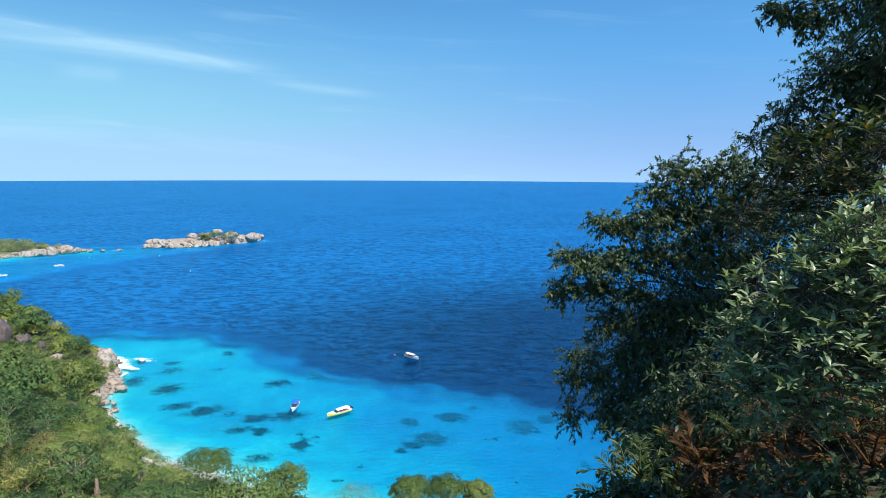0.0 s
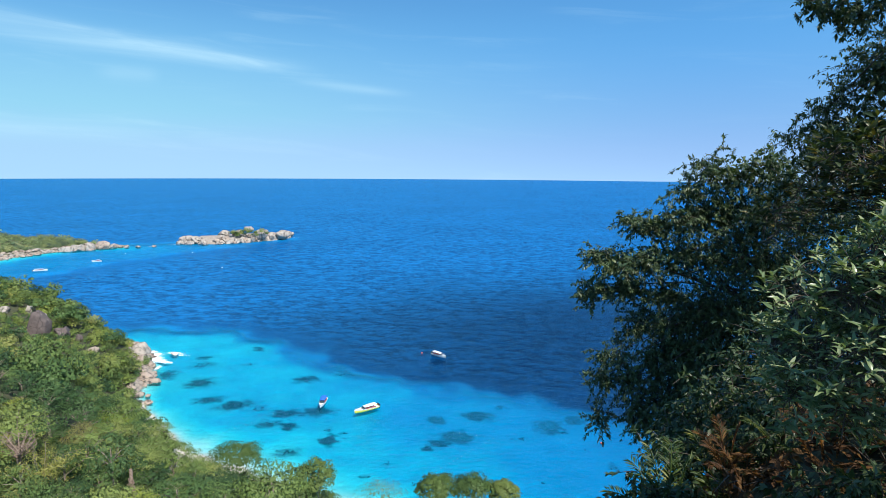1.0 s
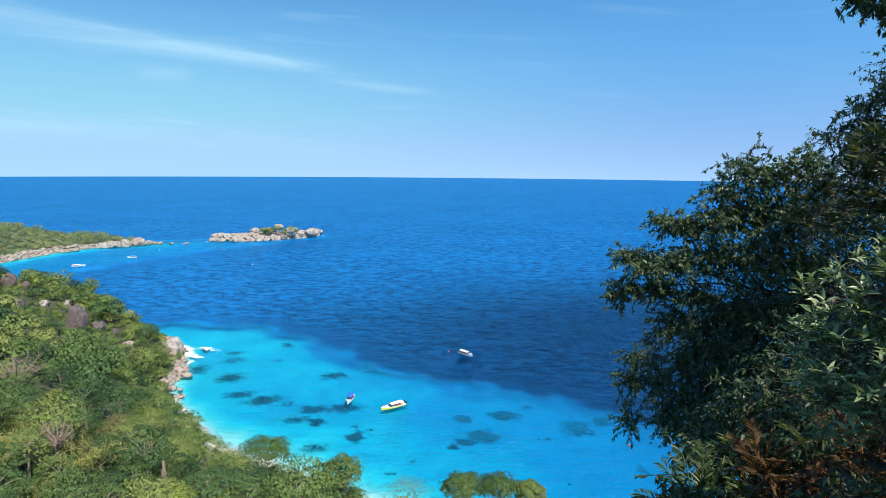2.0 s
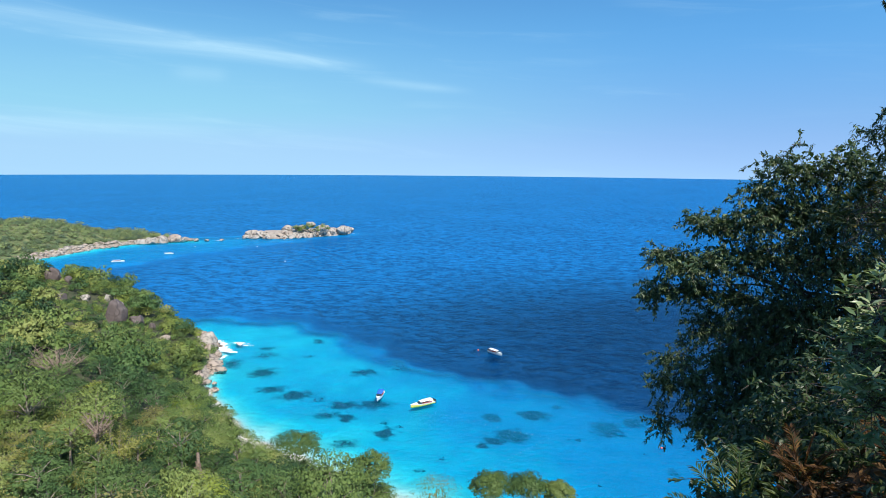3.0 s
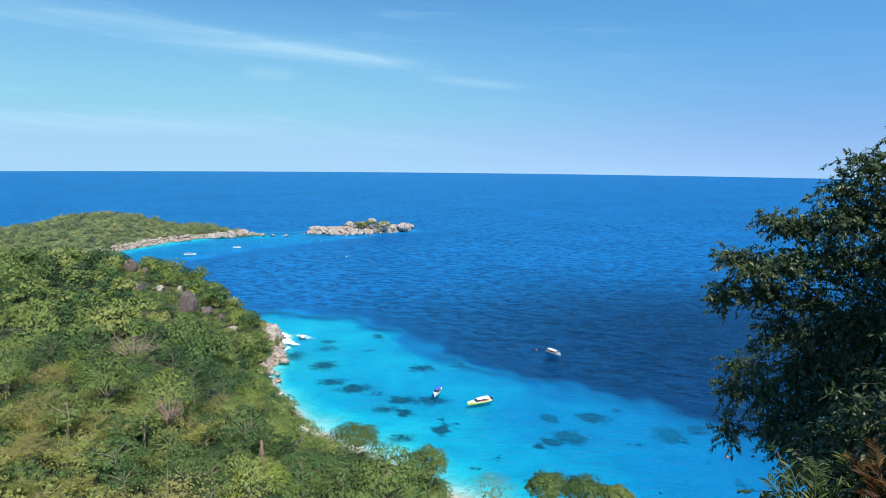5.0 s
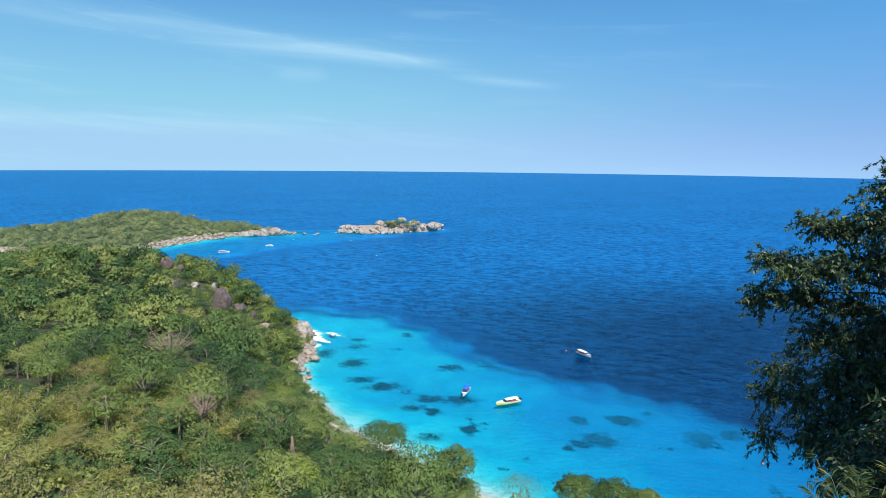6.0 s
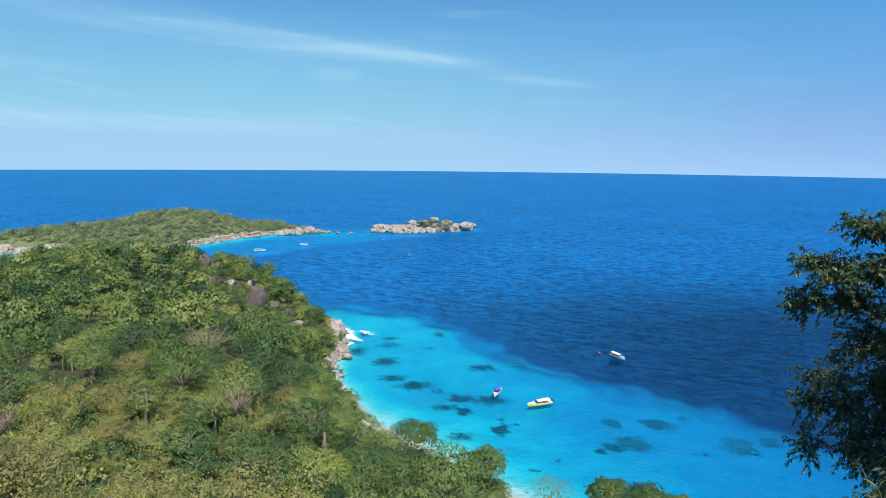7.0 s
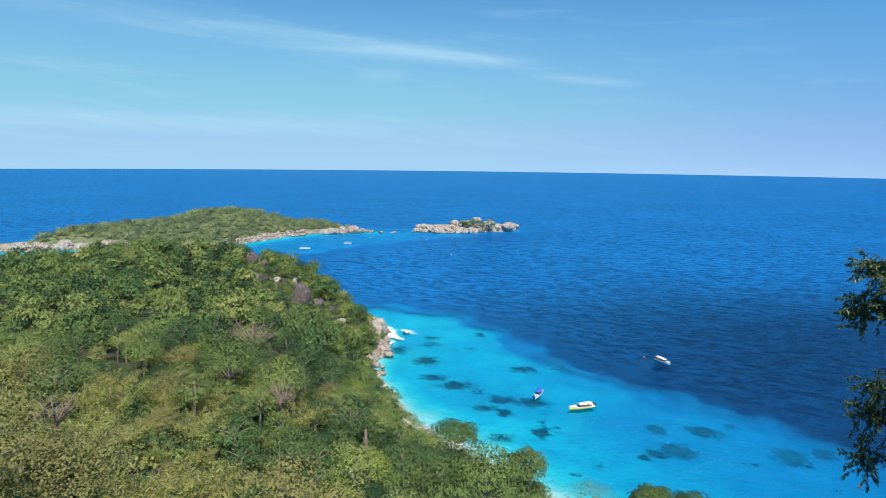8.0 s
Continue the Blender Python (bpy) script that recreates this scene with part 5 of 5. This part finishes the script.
def leafy_twigs(rng, centre, radii, twigs, per, size, droop=0.5, leaf=kites, wide=0.4):
    """Twigs that spray out from a limb's end, with leaves along them."""
    c = np.asarray(centre)
    u = rng.normal(size=(twigs, 3)) * (1, 1, 0.75)
    u /= np.linalg.norm(u, axis=1, keepdims=True)
    length = (0.75 + 0.55 * rng.random(twigs))[:, None] * np.asarray(radii) * 1.05
    start = c + rng.normal(size=(twigs, 3)) * np.asarray(radii) * 0.35
    t = rng.random((twigs, per)) ** 0.7
    bend = np.zeros((twigs, 1, 3))
    bend[:, 0, 2] = -droop * np.asarray(radii)[2] * (0.4 + rng.random(twigs))
    at = start[:, None] + (u * length)[:, None] * t[..., None] + bend * (t ** 2)[..., None]
    at = at.reshape(-1, 3)
    way_ = np.repeat(u, per, 0) * 0.55 + rng.normal(size=at.shape) * 0.65 + np.array([0, 0, -0.65])
    stems = [tube([start[k], start[k] + u[k] * length[k] * 0.5 + bend[k, 0] * 0.25, start[k] + u[k] * length[k] + bend[k, 0]], (0.006, 0.004, 0.002), 3) for k in range(0, twigs, 2)]
    return blades_or(rng, at, way_, size * (0.65 + 0.7 * rng.random(len(at))), wide), stems


def blades_or(rng, at, way_, size, wide):
    """Small leaves: a pointed blade of four triangles, folded along its midrib."""
    n = len(at)
    d = way_ / np.linalg.norm(way_, axis=1, keepdims=True)
    side = np.cross(d, np.array([0, 0, 1.0]) + rng.normal(size=(n, 3)) * 0.5)
    side /= np.linalg.norm(side, axis=1, keepdims=True) + 1e-9
    up = np.cross(side, d)
    s = size[:, None]
    v = np.stack([at, at + d * s * 0.45 + side * s * wide * 0.5 + up * s * 0.06, at + d * s * 0.5, at + d * s * 0.45 - side * s * wide * 0.5 + up * s * 0.06, at + d * s - up * s * 0.12], 1)
    tri = np.array([(0, 2, 1), (0, 3, 2), (1, 2, 4), (2, 3, 4)])
    return v.reshape(-1, 3), (tri[None] + (np.arange(n) * 5)[:, None, None]).reshape(-1, 3)


def near_tree(name, label, hub, base, clumps, twigs, per, size, mat, bark_mat, seed, droop=0.5, wide=0.4):
    r = np.random.default_rng(seed)
    root = holder(name, Matrix.Translation(base), label, "tree")
    off = -np.array(base)
    h = Vector(hub) - Vector(base)
    mesh_object("trunk", *tube([(0, 0, -1), h * 0.35 + Vector((0.2, 0.1, 0)), h * 0.7 + Vector((-0.1, 0.15, 0)), h], (0.26, 0.2, 0.15, 0.09), 9), bark_mat, root, smooth=True)
    leaves, stems = [], []
    for az, el, d, rx, rz in clumps:
        c = np.array(spot(az, el, d)) + off
        far_up = el > 20
        lv, st = leafy_twigs(r, c, (rx * 0.86, rx * 0.86, rz * 0.86), int(twigs * (0.32 + 1.3 * rx * rx)), per // 3 if far_up else per, size * 1.9 if far_up else size, droop, wide=wide)
        leaves.append(lv)
        if rx >= 0.5 and not far_up:
            n = int(260 * rx)
            inner = c + r.normal(size=(n, 3)) * np.array((rx, rx, rz)) * 0.3
            leaves.append(blades_or(r, inner, r.normal(size=(n, 3)) + np.array([0, 0, -0.5]), 0.09 + 0.07 * r.random(n), 0.6))
        stems += st
        e = Vector(c)
        s = h * (0.6 + 0.4 * r.random())
        mid = s.lerp(e, 0.5) + Vector((r.normal() * 0.15, r.normal() * 0.15, 0.25))
        mesh_object("limb", *tube([s, s.lerp(mid, 0.5), mid, mid.lerp(e, 0.5) + Vector((0, 0, 0.08)), e], (0.030, 0.025, 0.018, 0.012, 0.005), 6), bark_mat, root, smooth=True)
    v, f = stack(leaves)
    mesh_object("foliage", v, f, mat, root)
    tagged(mesh_object("branch", *join(stems), bark_mat, root), kind="stuff")
    return root


OVERHANG_UPPER = (
    (20.6, 0.2, 13, 0.42, 0.40), (19.0, -1.8, 13, 0.45, 0.4), (22.6, -0.6, 13, 0.6, 0.55), (25.2, -0.2, 13, 0.6, 0.6), (14.7, -4.6, 13, 0.36, 0.24), (16.5, -4.9, 13, 0.5, 0.32),
    (18.9, -4.3, 13, 0.6, 0.45), (21.6, -3.6, 13.3, 0.8, 0.65), (24.8, -3.6, 13.3, 0.8, 0.7), (11.6, -7.7, 13, 0.38, 0.24), (13.5, -8.5, 12.8, 0.52, 0.32), (16, -8.1, 13, 0.65, 0.42),
    (19, -7.5, 13.3, 0.8, 0.6), (22.2, -7.4, 13.5, 0.9, 0.8), (25.5, -7.5, 13.5, 0.9, 0.8), (10.9, -11.3, 13, 0.26, 0.34), (12.1, -10.3, 13, 0.42, 0.36), (14.5, -10.6, 13.2, 0.5, 0.34))
OVERHANG_MIDDLE = (
    (17.4, -10.9, 13.4, 0.5, 0.35), (15.0, -13.6, 13.3, 0.36, 0.40), (19.2, -13.0, 13.6, 0.6, 0.5), (21.2, -11.4, 13.6, 0.8, 0.7), (13.6, -16.4, 13, 0.42, 0.38), (12.4, -18.8, 12.8, 0.32, 0.42),
    (14.9, -18.4, 13, 0.5, 0.45), (12.5, -22.0, 12.8, 0.24, 0.50), (15.4, -20.9, 13, 0.38, 0.42), (17.1, -16.8, 13.3, 0.6, 0.55), (17.8, -20.3, 13.2, 0.55, 0.55), (20.3, -16, 13.4, 0.75, 0.75),
    (20.6, -19.8, 13.2, 0.7, 0.7), (23.6, -12.5, 13.8, 0.9, 0.9), (23.8, -17.5, 13.5, 0.9, 0.9), (27.5, -3, 13.8, 1.1, 1.1), (27.5, -9, 13.8, 1.1, 1.1), (27.5, -14.5, 13.8, 1.1, 1.1))
OVERHANG_LOWER = (
    (31.5, -4, 13.5, 1.2, 1.2), (31.5, -10.5, 13.5, 1.2, 1.2), (35.5, -5, 13, 1.2, 1.2), (35.5, -12, 13, 1.2, 1.2), (31, -17, 13, 1.1, 1.1), (36, -18, 12.5, 1.1, 1.1),
    (16.2, -13.4, 13.5, 0.45, 0.4), (18.2, -15.0, 13.5, 0.6, 0.5), (19.4, -17.8, 13.4, 0.6, 0.55), (16.6, -22.0, 13.2, 0.45, 0.45), (22.2, -14.4, 13.7, 0.8, 0.7), (22.0, -20.8, 13.3, 0.7, 0.6),
    (19.0, -22.2, 13.1, 0.6, 0.5), (39.5, -8, 13, 1.3, 1.4), (40, -15, 13, 1.2, 1.2))
OVERHANG = OVERHANG_UPPER + OVERHANG_MIDDLE + OVERHANG_LOWER
base_a = spot(29, -12, 14.5)
base_a.z = float(land(base_a.x, base_a.y))
near_tree("overhanging_tree", "dark leafy tree with layered branches overhanging the slope", spot(27, -7, 14.2), base_a, OVERHANG, 84, 37, 0.074, leaf_dark, bark, 401, 0.35, 0.34)
CANOPY_FRINGE = (
    (27.3, 12.4, 9, 0.26, 0.16), (28.8, 12.3, 9, 0.3, 0.2), (30.6, 12.6, 9, 0.36, 0.26), (32.5, 12.4, 9, 0.4, 0.3), (34.5, 12.4, 9, 0.5, 0.4), (29.6, 11.2, 9, 0.2, 0.16),
    (37, 12.5, 9, 0.6, 0.5), (28.6, 4.9, 11, 0.34, 0.26), (30.2, 5.6, 11, 0.45, 0.4), (30.9, 7.9, 11, 0.34, 0.36), (32.3, 9.2, 11, 0.42, 0.36), (32.4, 6.4, 11, 0.6, 0.55),
    (34.6, 8.2, 11, 0.6, 0.6), (34.5, 4.6, 11, 0.7, 0.6), (27.2, 2.8, 11.2, 0.4, 0.34), (29.2, 2.9, 11.2, 0.55, 0.45), (31.6, 3.0, 11.2, 0.7, 0.5), (34.4, 2.0, 11.2, 0.8, 0.6))
# side of the crown; clumps above 20 degrees are unseen, added to cast shade
CANOPY_CROWN = (
    (37, 5, 11, 0.8, 0.8), (37, 9, 11, 0.8, 0.8), (29.6, 0.8, 11.5, 0.8, 0.5), (33, 0, 11.5, 0.9, 0.6), (33.4, 7.6, 11.6, 0.8, 0.7), (35.8, 7.0, 11.6, 0.9, 0.8),
    (36, 10.8, 11, 0.8, 0.7), (38.5, 15, 10.5, 0.9, 0.8), (42, 10, 10, 1.0, 1.0), (40, 4, 10.5, 1.0, 0.9), (44, 28, 9.5, 1.5, 1.0), (10, 50, 6.6, 1.6, 1.0),
    (-8, 51, 6.0, 1.5, 0.9), (20, 58, 5.6, 1.5, 0.9), (50, 38, 8.0, 1.5, 1.0), (2, 45, 8.2, 1.4, 0.9), (20, 40, 8.8, 1.4, 0.9), (-12, 31, 5.6, 1.0, 0.6))
# unseen clumps over the lookout, added to shade the near trees and bushes
CANOPY_UNSEEN = (
    (2, 30, 5.5, 1.0, 0.6), (14, 30, 5.5, 1.0, 0.6), (27, 30, 5.7, 1.0, 0.6), (-4, 36, 6.6, 1.1, 0.7), (10, 37, 6.8, 1.1, 0.7), (16, 42, 6.0, 1.3, 0.8),
    (26, 45, 5.8, 1.3, 0.8), (14, 73, 1.1, 0.55, 0.3), (-10, 70, 1.2, 0.5, 0.3), (5, 66, 1.8, 0.6, 0.35))
CANOPY = CANOPY_FRINGE + CANOPY_CROWN + CANOPY_UNSEEN
base_b = spot(52, -6, 11)
base_b.z = float(land(base_b.x, base_b.y))
near_tree("shade_tree", "tall dark shade tree with fine drooping foliage, and unseen clumps added for shade", spot(49, 24, 9.5), base_b, CANOPY, 52, 34, 0.064, leaf_dark, bark, 402, 0.5, 0.34)


def broad_shrub(label, base, clumps, rosettes, size, seed, mat):
    """Rosettes of broad pointed leaves at the ends of forking stems."""
    r = np.random.default_rng(seed)
    root = holder("broadleaf_shrub", Matrix.Translation(base), label, "shrub")
    off, leaves, stems = -np.array(base), [], []
    for az, el, d, rad in clumps:
        c = np.array(spot(az, el, d)) + off
        for _ in range(int(rosettes * (0.5 + rad * 1.5))):
            u = r.normal(size=3)
            u /= np.linalg.norm(u)
            u[1] -= 0.35
            tip = c + u * rad * (0.55 + 0.5 * r.random())
            n = int(r.integers(5, 9))
            a = np.linspace(0, 6.283, n, endpoint=False) + r.random()
            out = np.stack([np.cos(a), np.sin(a), 0.35 + 0.5 * r.random(n)], 1) + u * 0.45 + r.normal(size=(n, 3)) * 0.22
            s = size * (0.7 + 0.55 * r.random(n)) * (0.85 + 0.3 * r.random())
            leaves.append(blades(r, np.repeat(tip[None], n, 0) + r.normal(size=(n, 3)) * 0.012, out, s, 0.33, 0.05, 0.26))
            k = c + r.normal(size=3) * rad * 0.3
            stems.append(tube([k, k + (tip - k) * 0.6 + np.array([0, 0, 0.02]), tip], (0.004, 0.003, 0.002), 3))
        e = Vector(c)
        stems.append(tube([e * 0.5, e * 0.65 + Vector((r.normal() * 0.05, r.normal() * 0.05, 0.05)), e * 0.85 + Vector((0, 0, 0.05)), e], (0.005, 0.004, 0.003, 0.002), 5))
    mesh_object("foliage", *stack(leaves), mat, root, smooth=False)
    tagged(mesh_object("branch", *join(stems), bark, root, smooth=True), kind="stuff")
    return root


base_c = spot(42, -22, 5.2)
base_c.z = 92.0
broad_shrub("glossy broad-leaved shrub, leaves catching the sun", base_c, (
    (32.5, -7.0, 4.3, 0.26), (34.8, -5.5, 4.3, 0.32), (37, -4.5, 4.2, 0.34), (28.5, -10.5, 4.3, 0.32), (31.8, -9.5, 4.2, 0.34), (35.2, -9.5, 4.1, 0.36),
    (26.8, -14.0, 4.5, 0.26), (29.6, -14.5, 4.2, 0.32), (32.8, -14.5, 4.0, 0.32), (36, -14.5, 4.0, 0.34), (28.3, -17.8, 4.4, 0.24), (31.5, -17.6, 4.1, 0.24), (38.5, -8, 4.1, 0.4), (39, -14, 4.0, 0.36)), 66, 0.078, 403, leaf_broad)
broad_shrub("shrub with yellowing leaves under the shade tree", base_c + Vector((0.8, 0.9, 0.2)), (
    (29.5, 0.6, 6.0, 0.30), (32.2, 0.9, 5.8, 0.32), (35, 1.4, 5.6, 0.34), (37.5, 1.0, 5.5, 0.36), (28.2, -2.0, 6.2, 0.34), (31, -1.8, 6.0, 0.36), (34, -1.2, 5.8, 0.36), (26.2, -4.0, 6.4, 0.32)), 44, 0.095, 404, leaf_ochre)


def fronds(name, label, base, tips, pinna, mat, seed, category="palm"):
    """Arching fronds, each with two rows of narrow leaflets."""
    r = np.random.default_rng(seed)
    root = holder(name, Matrix.Translation(base), label, category)
    for tip in tips:
        e = Vector(tip) - Vector(base)
        lift = Vector((0, 0, e.length * 0.22))
        pts = [Vector((0, 0, 0)), e * 0.3 + lift * 0.75, e * 0.65 + lift, e]
        curve = []
        for k in range(25):
            t = k / 24
            curve.append(pts[0] * (1 - t) ** 3 + pts[1] * 3 * t * (1 - t) ** 2 + pts[2] * 3 * t * t * (1 - t) + pts[3] * t ** 3)
        v, f = tube(curve[::4], (0.010, 0.009, 0.008, 0.007, 0.005, 0.004, 0.002), 4)
        frond = mesh_object("frond", v, f, mat, root)
        at, way_ = [], []
        for k in range(6, 25):
            d = (curve[min(k + 1, 24)] - curve[k - 1]).normalized()
            side = d.cross(Vector((0, 0, 1))).normalized()
            for sg in (-1, 1):
                at.append(curve[k])
                way_.append(side * sg + d * 0.75 + Vector((0, 0, 0.25 - 0.3 * r.random())))
        size = np.array([pinna * (0.55 + 0.5 * math.sin(math.pi * (0.15 + 0.8 * (k // 2) / 19))) for k in range(len(at))])
        tagged(mesh_object("blade", *blades_or(r, np.array(at), np.array(way_), size, 0.13), mat, frond), kind="stuff")
    return root


fronds("palm_seedling", "young palm with arching green fronds at the slope's edge", spot(19.0, -31, 5.2), [spot(*q) for q in ((13.4, -28.0, 5.3), (15.4, -25.4, 5.4), (16.8, -23.8, 5.5), (18.8, -23.4, 5.5), (15.6, -28.8, 5.0), (20.4, -24.6, 5.2), (13.0, -29.8, 5.0), (17.2, -26.6, 5.0))], 0.15, leaf_fern, 501)
fronds("palm_seedling", "young palm frond cluster among undergrowth", spot(23.0, -29, 5.6), [spot(*q) for q in ((18.6, -24.6, 5.7), (20.6, -22.4, 5.8), (23.2, -21.6, 5.8), (25.4, -22.6, 5.6), (21.6, -25.6, 5.2))], 0.15, leaf_fern, 502)
fronds("dry_fern", "dry orange-brown fern fronds lit from behind", spot(23.5, -25.5, 5.6), [spot(*q) for q in ((20.9, -22.2, 5.7), (22.4, -20.8, 5.7), (24.2, -21.2, 5.6), (26.0, -21.8, 5.4), (25.0, -23.4, 5.2), (21.8, -23.3, 5.3))], 0.10, leaf_dry, 503, "fern")
fronds("dry_fern", "withered brown fern beneath the shrub", spot(31, -25, 5.0), [spot(*q) for q in ((27.6, -20.2, 5.0), (29.6, -18.6, 5.0), (32.2, -19.4, 5.0), (34.6, -20.2, 4.9), (36.6, -19.0, 4.9), (33.4, -22.4, 4.6))], 0.14, leaf_dry, 504, "fern")


for i, (az_, el_, d_, green) in enumerate(((25, -25.0, 5.4, 0), (27.5, -23.8, 5.7, 1), (30, -24.0, 5.5, 0), (32.5, -23.0, 5.6, 1), (35, -24.0, 5.2, 0), (37.5, -23.5, 5.0, 1), (33.5, -26.0, 4.9, 1), (22.5, -25.5, 5.6, 1), (36.5, -26.5, 4.6, 0))):
    foot = spot(az_, el_ - 1.5, d_)
    foot.z = float(land(foot.x, foot.y))
    tips = [foot + Vector((math.cos(q + i) * 0.38, math.sin(q + i) * 0.38 - 0.1, 0.34 + 0.1 * math.sin(q * 3))) for q in (0.2, 1.2, 2.3, 3.3, 4.3, 5.3)]
    fronds("fern", "small green fern on the shaded slope" if green else "withered orange-brown fern on the shaded slope", foot, tips, 0.09, leaf_fern if green else leaf_dry, 520 + i, "fern")


def undergrowth(label, spots, seed, mat, size=0.1, twigs=16, per=14):
    r = np.random.default_rng(seed)
    lv, st = [], []
    for az, el, d, rad in spots:
        a, b = leafy_twigs(r, np.array(spot(az, el, d)), (rad, rad, rad * 0.8), twigs, per, size, 0.3, wide=0.42)
        lv.append(a)
        st += b
    root = holder("undergrowth", Matrix(), label, "bush")
    mesh_object("foliage", *stack(lv), mat, root)
    tagged(mesh_object("branch", *join(st), bark, root), kind="stuff")
    return root


BUSHES_FRONT = (
    (21.0, -28.5, 4.9, 0.24), (16.2, -29.8, 5.0, 0.22), (19.6, -25.5, 5.6, 0.34), (21.6, -24, 5.9, 0.36), (24.2, -23.5, 6.0, 0.4), (27, -22.5, 6.0, 0.42),
    (30, -22, 5.8, 0.42), (33, -22, 5.6, 0.42), (36, -22, 5.4, 0.42), (38.5, -21, 5.2, 0.4), (17.6, -28.5, 5.0, 0.26), (35, -25.5, 4.2, 0.3),
    (38, -25, 4.0, 0.34), (32.5, -26, 4.5, 0.32), (34.5, -28.5, 3.9, 0.26), (26, -18.5, 6.6, 0.45), (30, -18, 6.6, 0.5), (34, -17.5, 6.4, 0.5),
    (37.5, -17, 6.2, 0.5), (19.5, -21.5, 7.0, 0.45), (22, -20, 7.2, 0.5), (24.5, -20.5, 7.0, 0.5), (27.5, -20.5, 6.8, 0.5), (31, -20, 6.8, 0.5))
BUSHES_BACK = (
    (22, -20, 7.2, 0.5), (24.5, -20.5, 7.0, 0.5), (27.5, -20.5, 6.8, 0.5), (31, -20, 6.8, 0.5), (34.5, -20, 6.6, 0.5), (38, -19, 6.4, 0.5),
    (20, -23.5, 6.6, 0.4), (23, -22.5, 6.6, 0.45), (28.5, -22.5, 6.4, 0.45), (33, -22.5, 6.2, 0.45), (25, -16, 7.6, 0.5), (28.5, -15.5, 7.4, 0.5))
BUSHES = BUSHES_FRONT + BUSHES_BACK
undergrowth("low bushes along the edge of the lookout, leaves darkened for shade", BUSHES, 405, leaf_under_shade, 0.072, 34, 20)
undergrowth("brown leafless scrub and dry leaves behind the shrub", ((26, -24.6, 5.0, 0.2), (28.4, -24, 5.0, 0.22), (30.5, -21, 5.4, 0.28), (33.4, -20.5, 5.2, 0.28), (36.4, -18.5, 5.0, 0.3), (23.5, -26, 4.8, 0.16)), 406, leaf_dry, 0.07, 12, 8)
# fallen leaves on the ground by the lookout
r = np.random.default_rng(77)
fx, fy = 1.0 + 4.6 * r.random(4000), 3.2 + 4.6 * r.random(4000)
fallen = np.stack([fx, fy, land(fx, fy) + 0.035 + 0.03 * r.random(4000)], 1)
litter_leaves = mesh_object("leaf_litter", *kites(r, fallen, r.normal(size=(4000, 3)) * 0.35 + np.array([0, -0.2, 1.0]), 0.05 + 0.09 * r.random(4000), 0.5), leaf_dry)
tagged(litter_leaves, "brown fallen leaves scattered over the shaded ground", "leaf litter", kind="stuff")
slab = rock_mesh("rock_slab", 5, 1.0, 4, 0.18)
slab.materials.append(rock_shaded)
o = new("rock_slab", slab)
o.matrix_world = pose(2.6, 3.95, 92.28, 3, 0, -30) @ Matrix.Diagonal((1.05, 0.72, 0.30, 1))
tagged(o, "streaked granite slab at the lookout's edge, toned dark for shade", "rock")
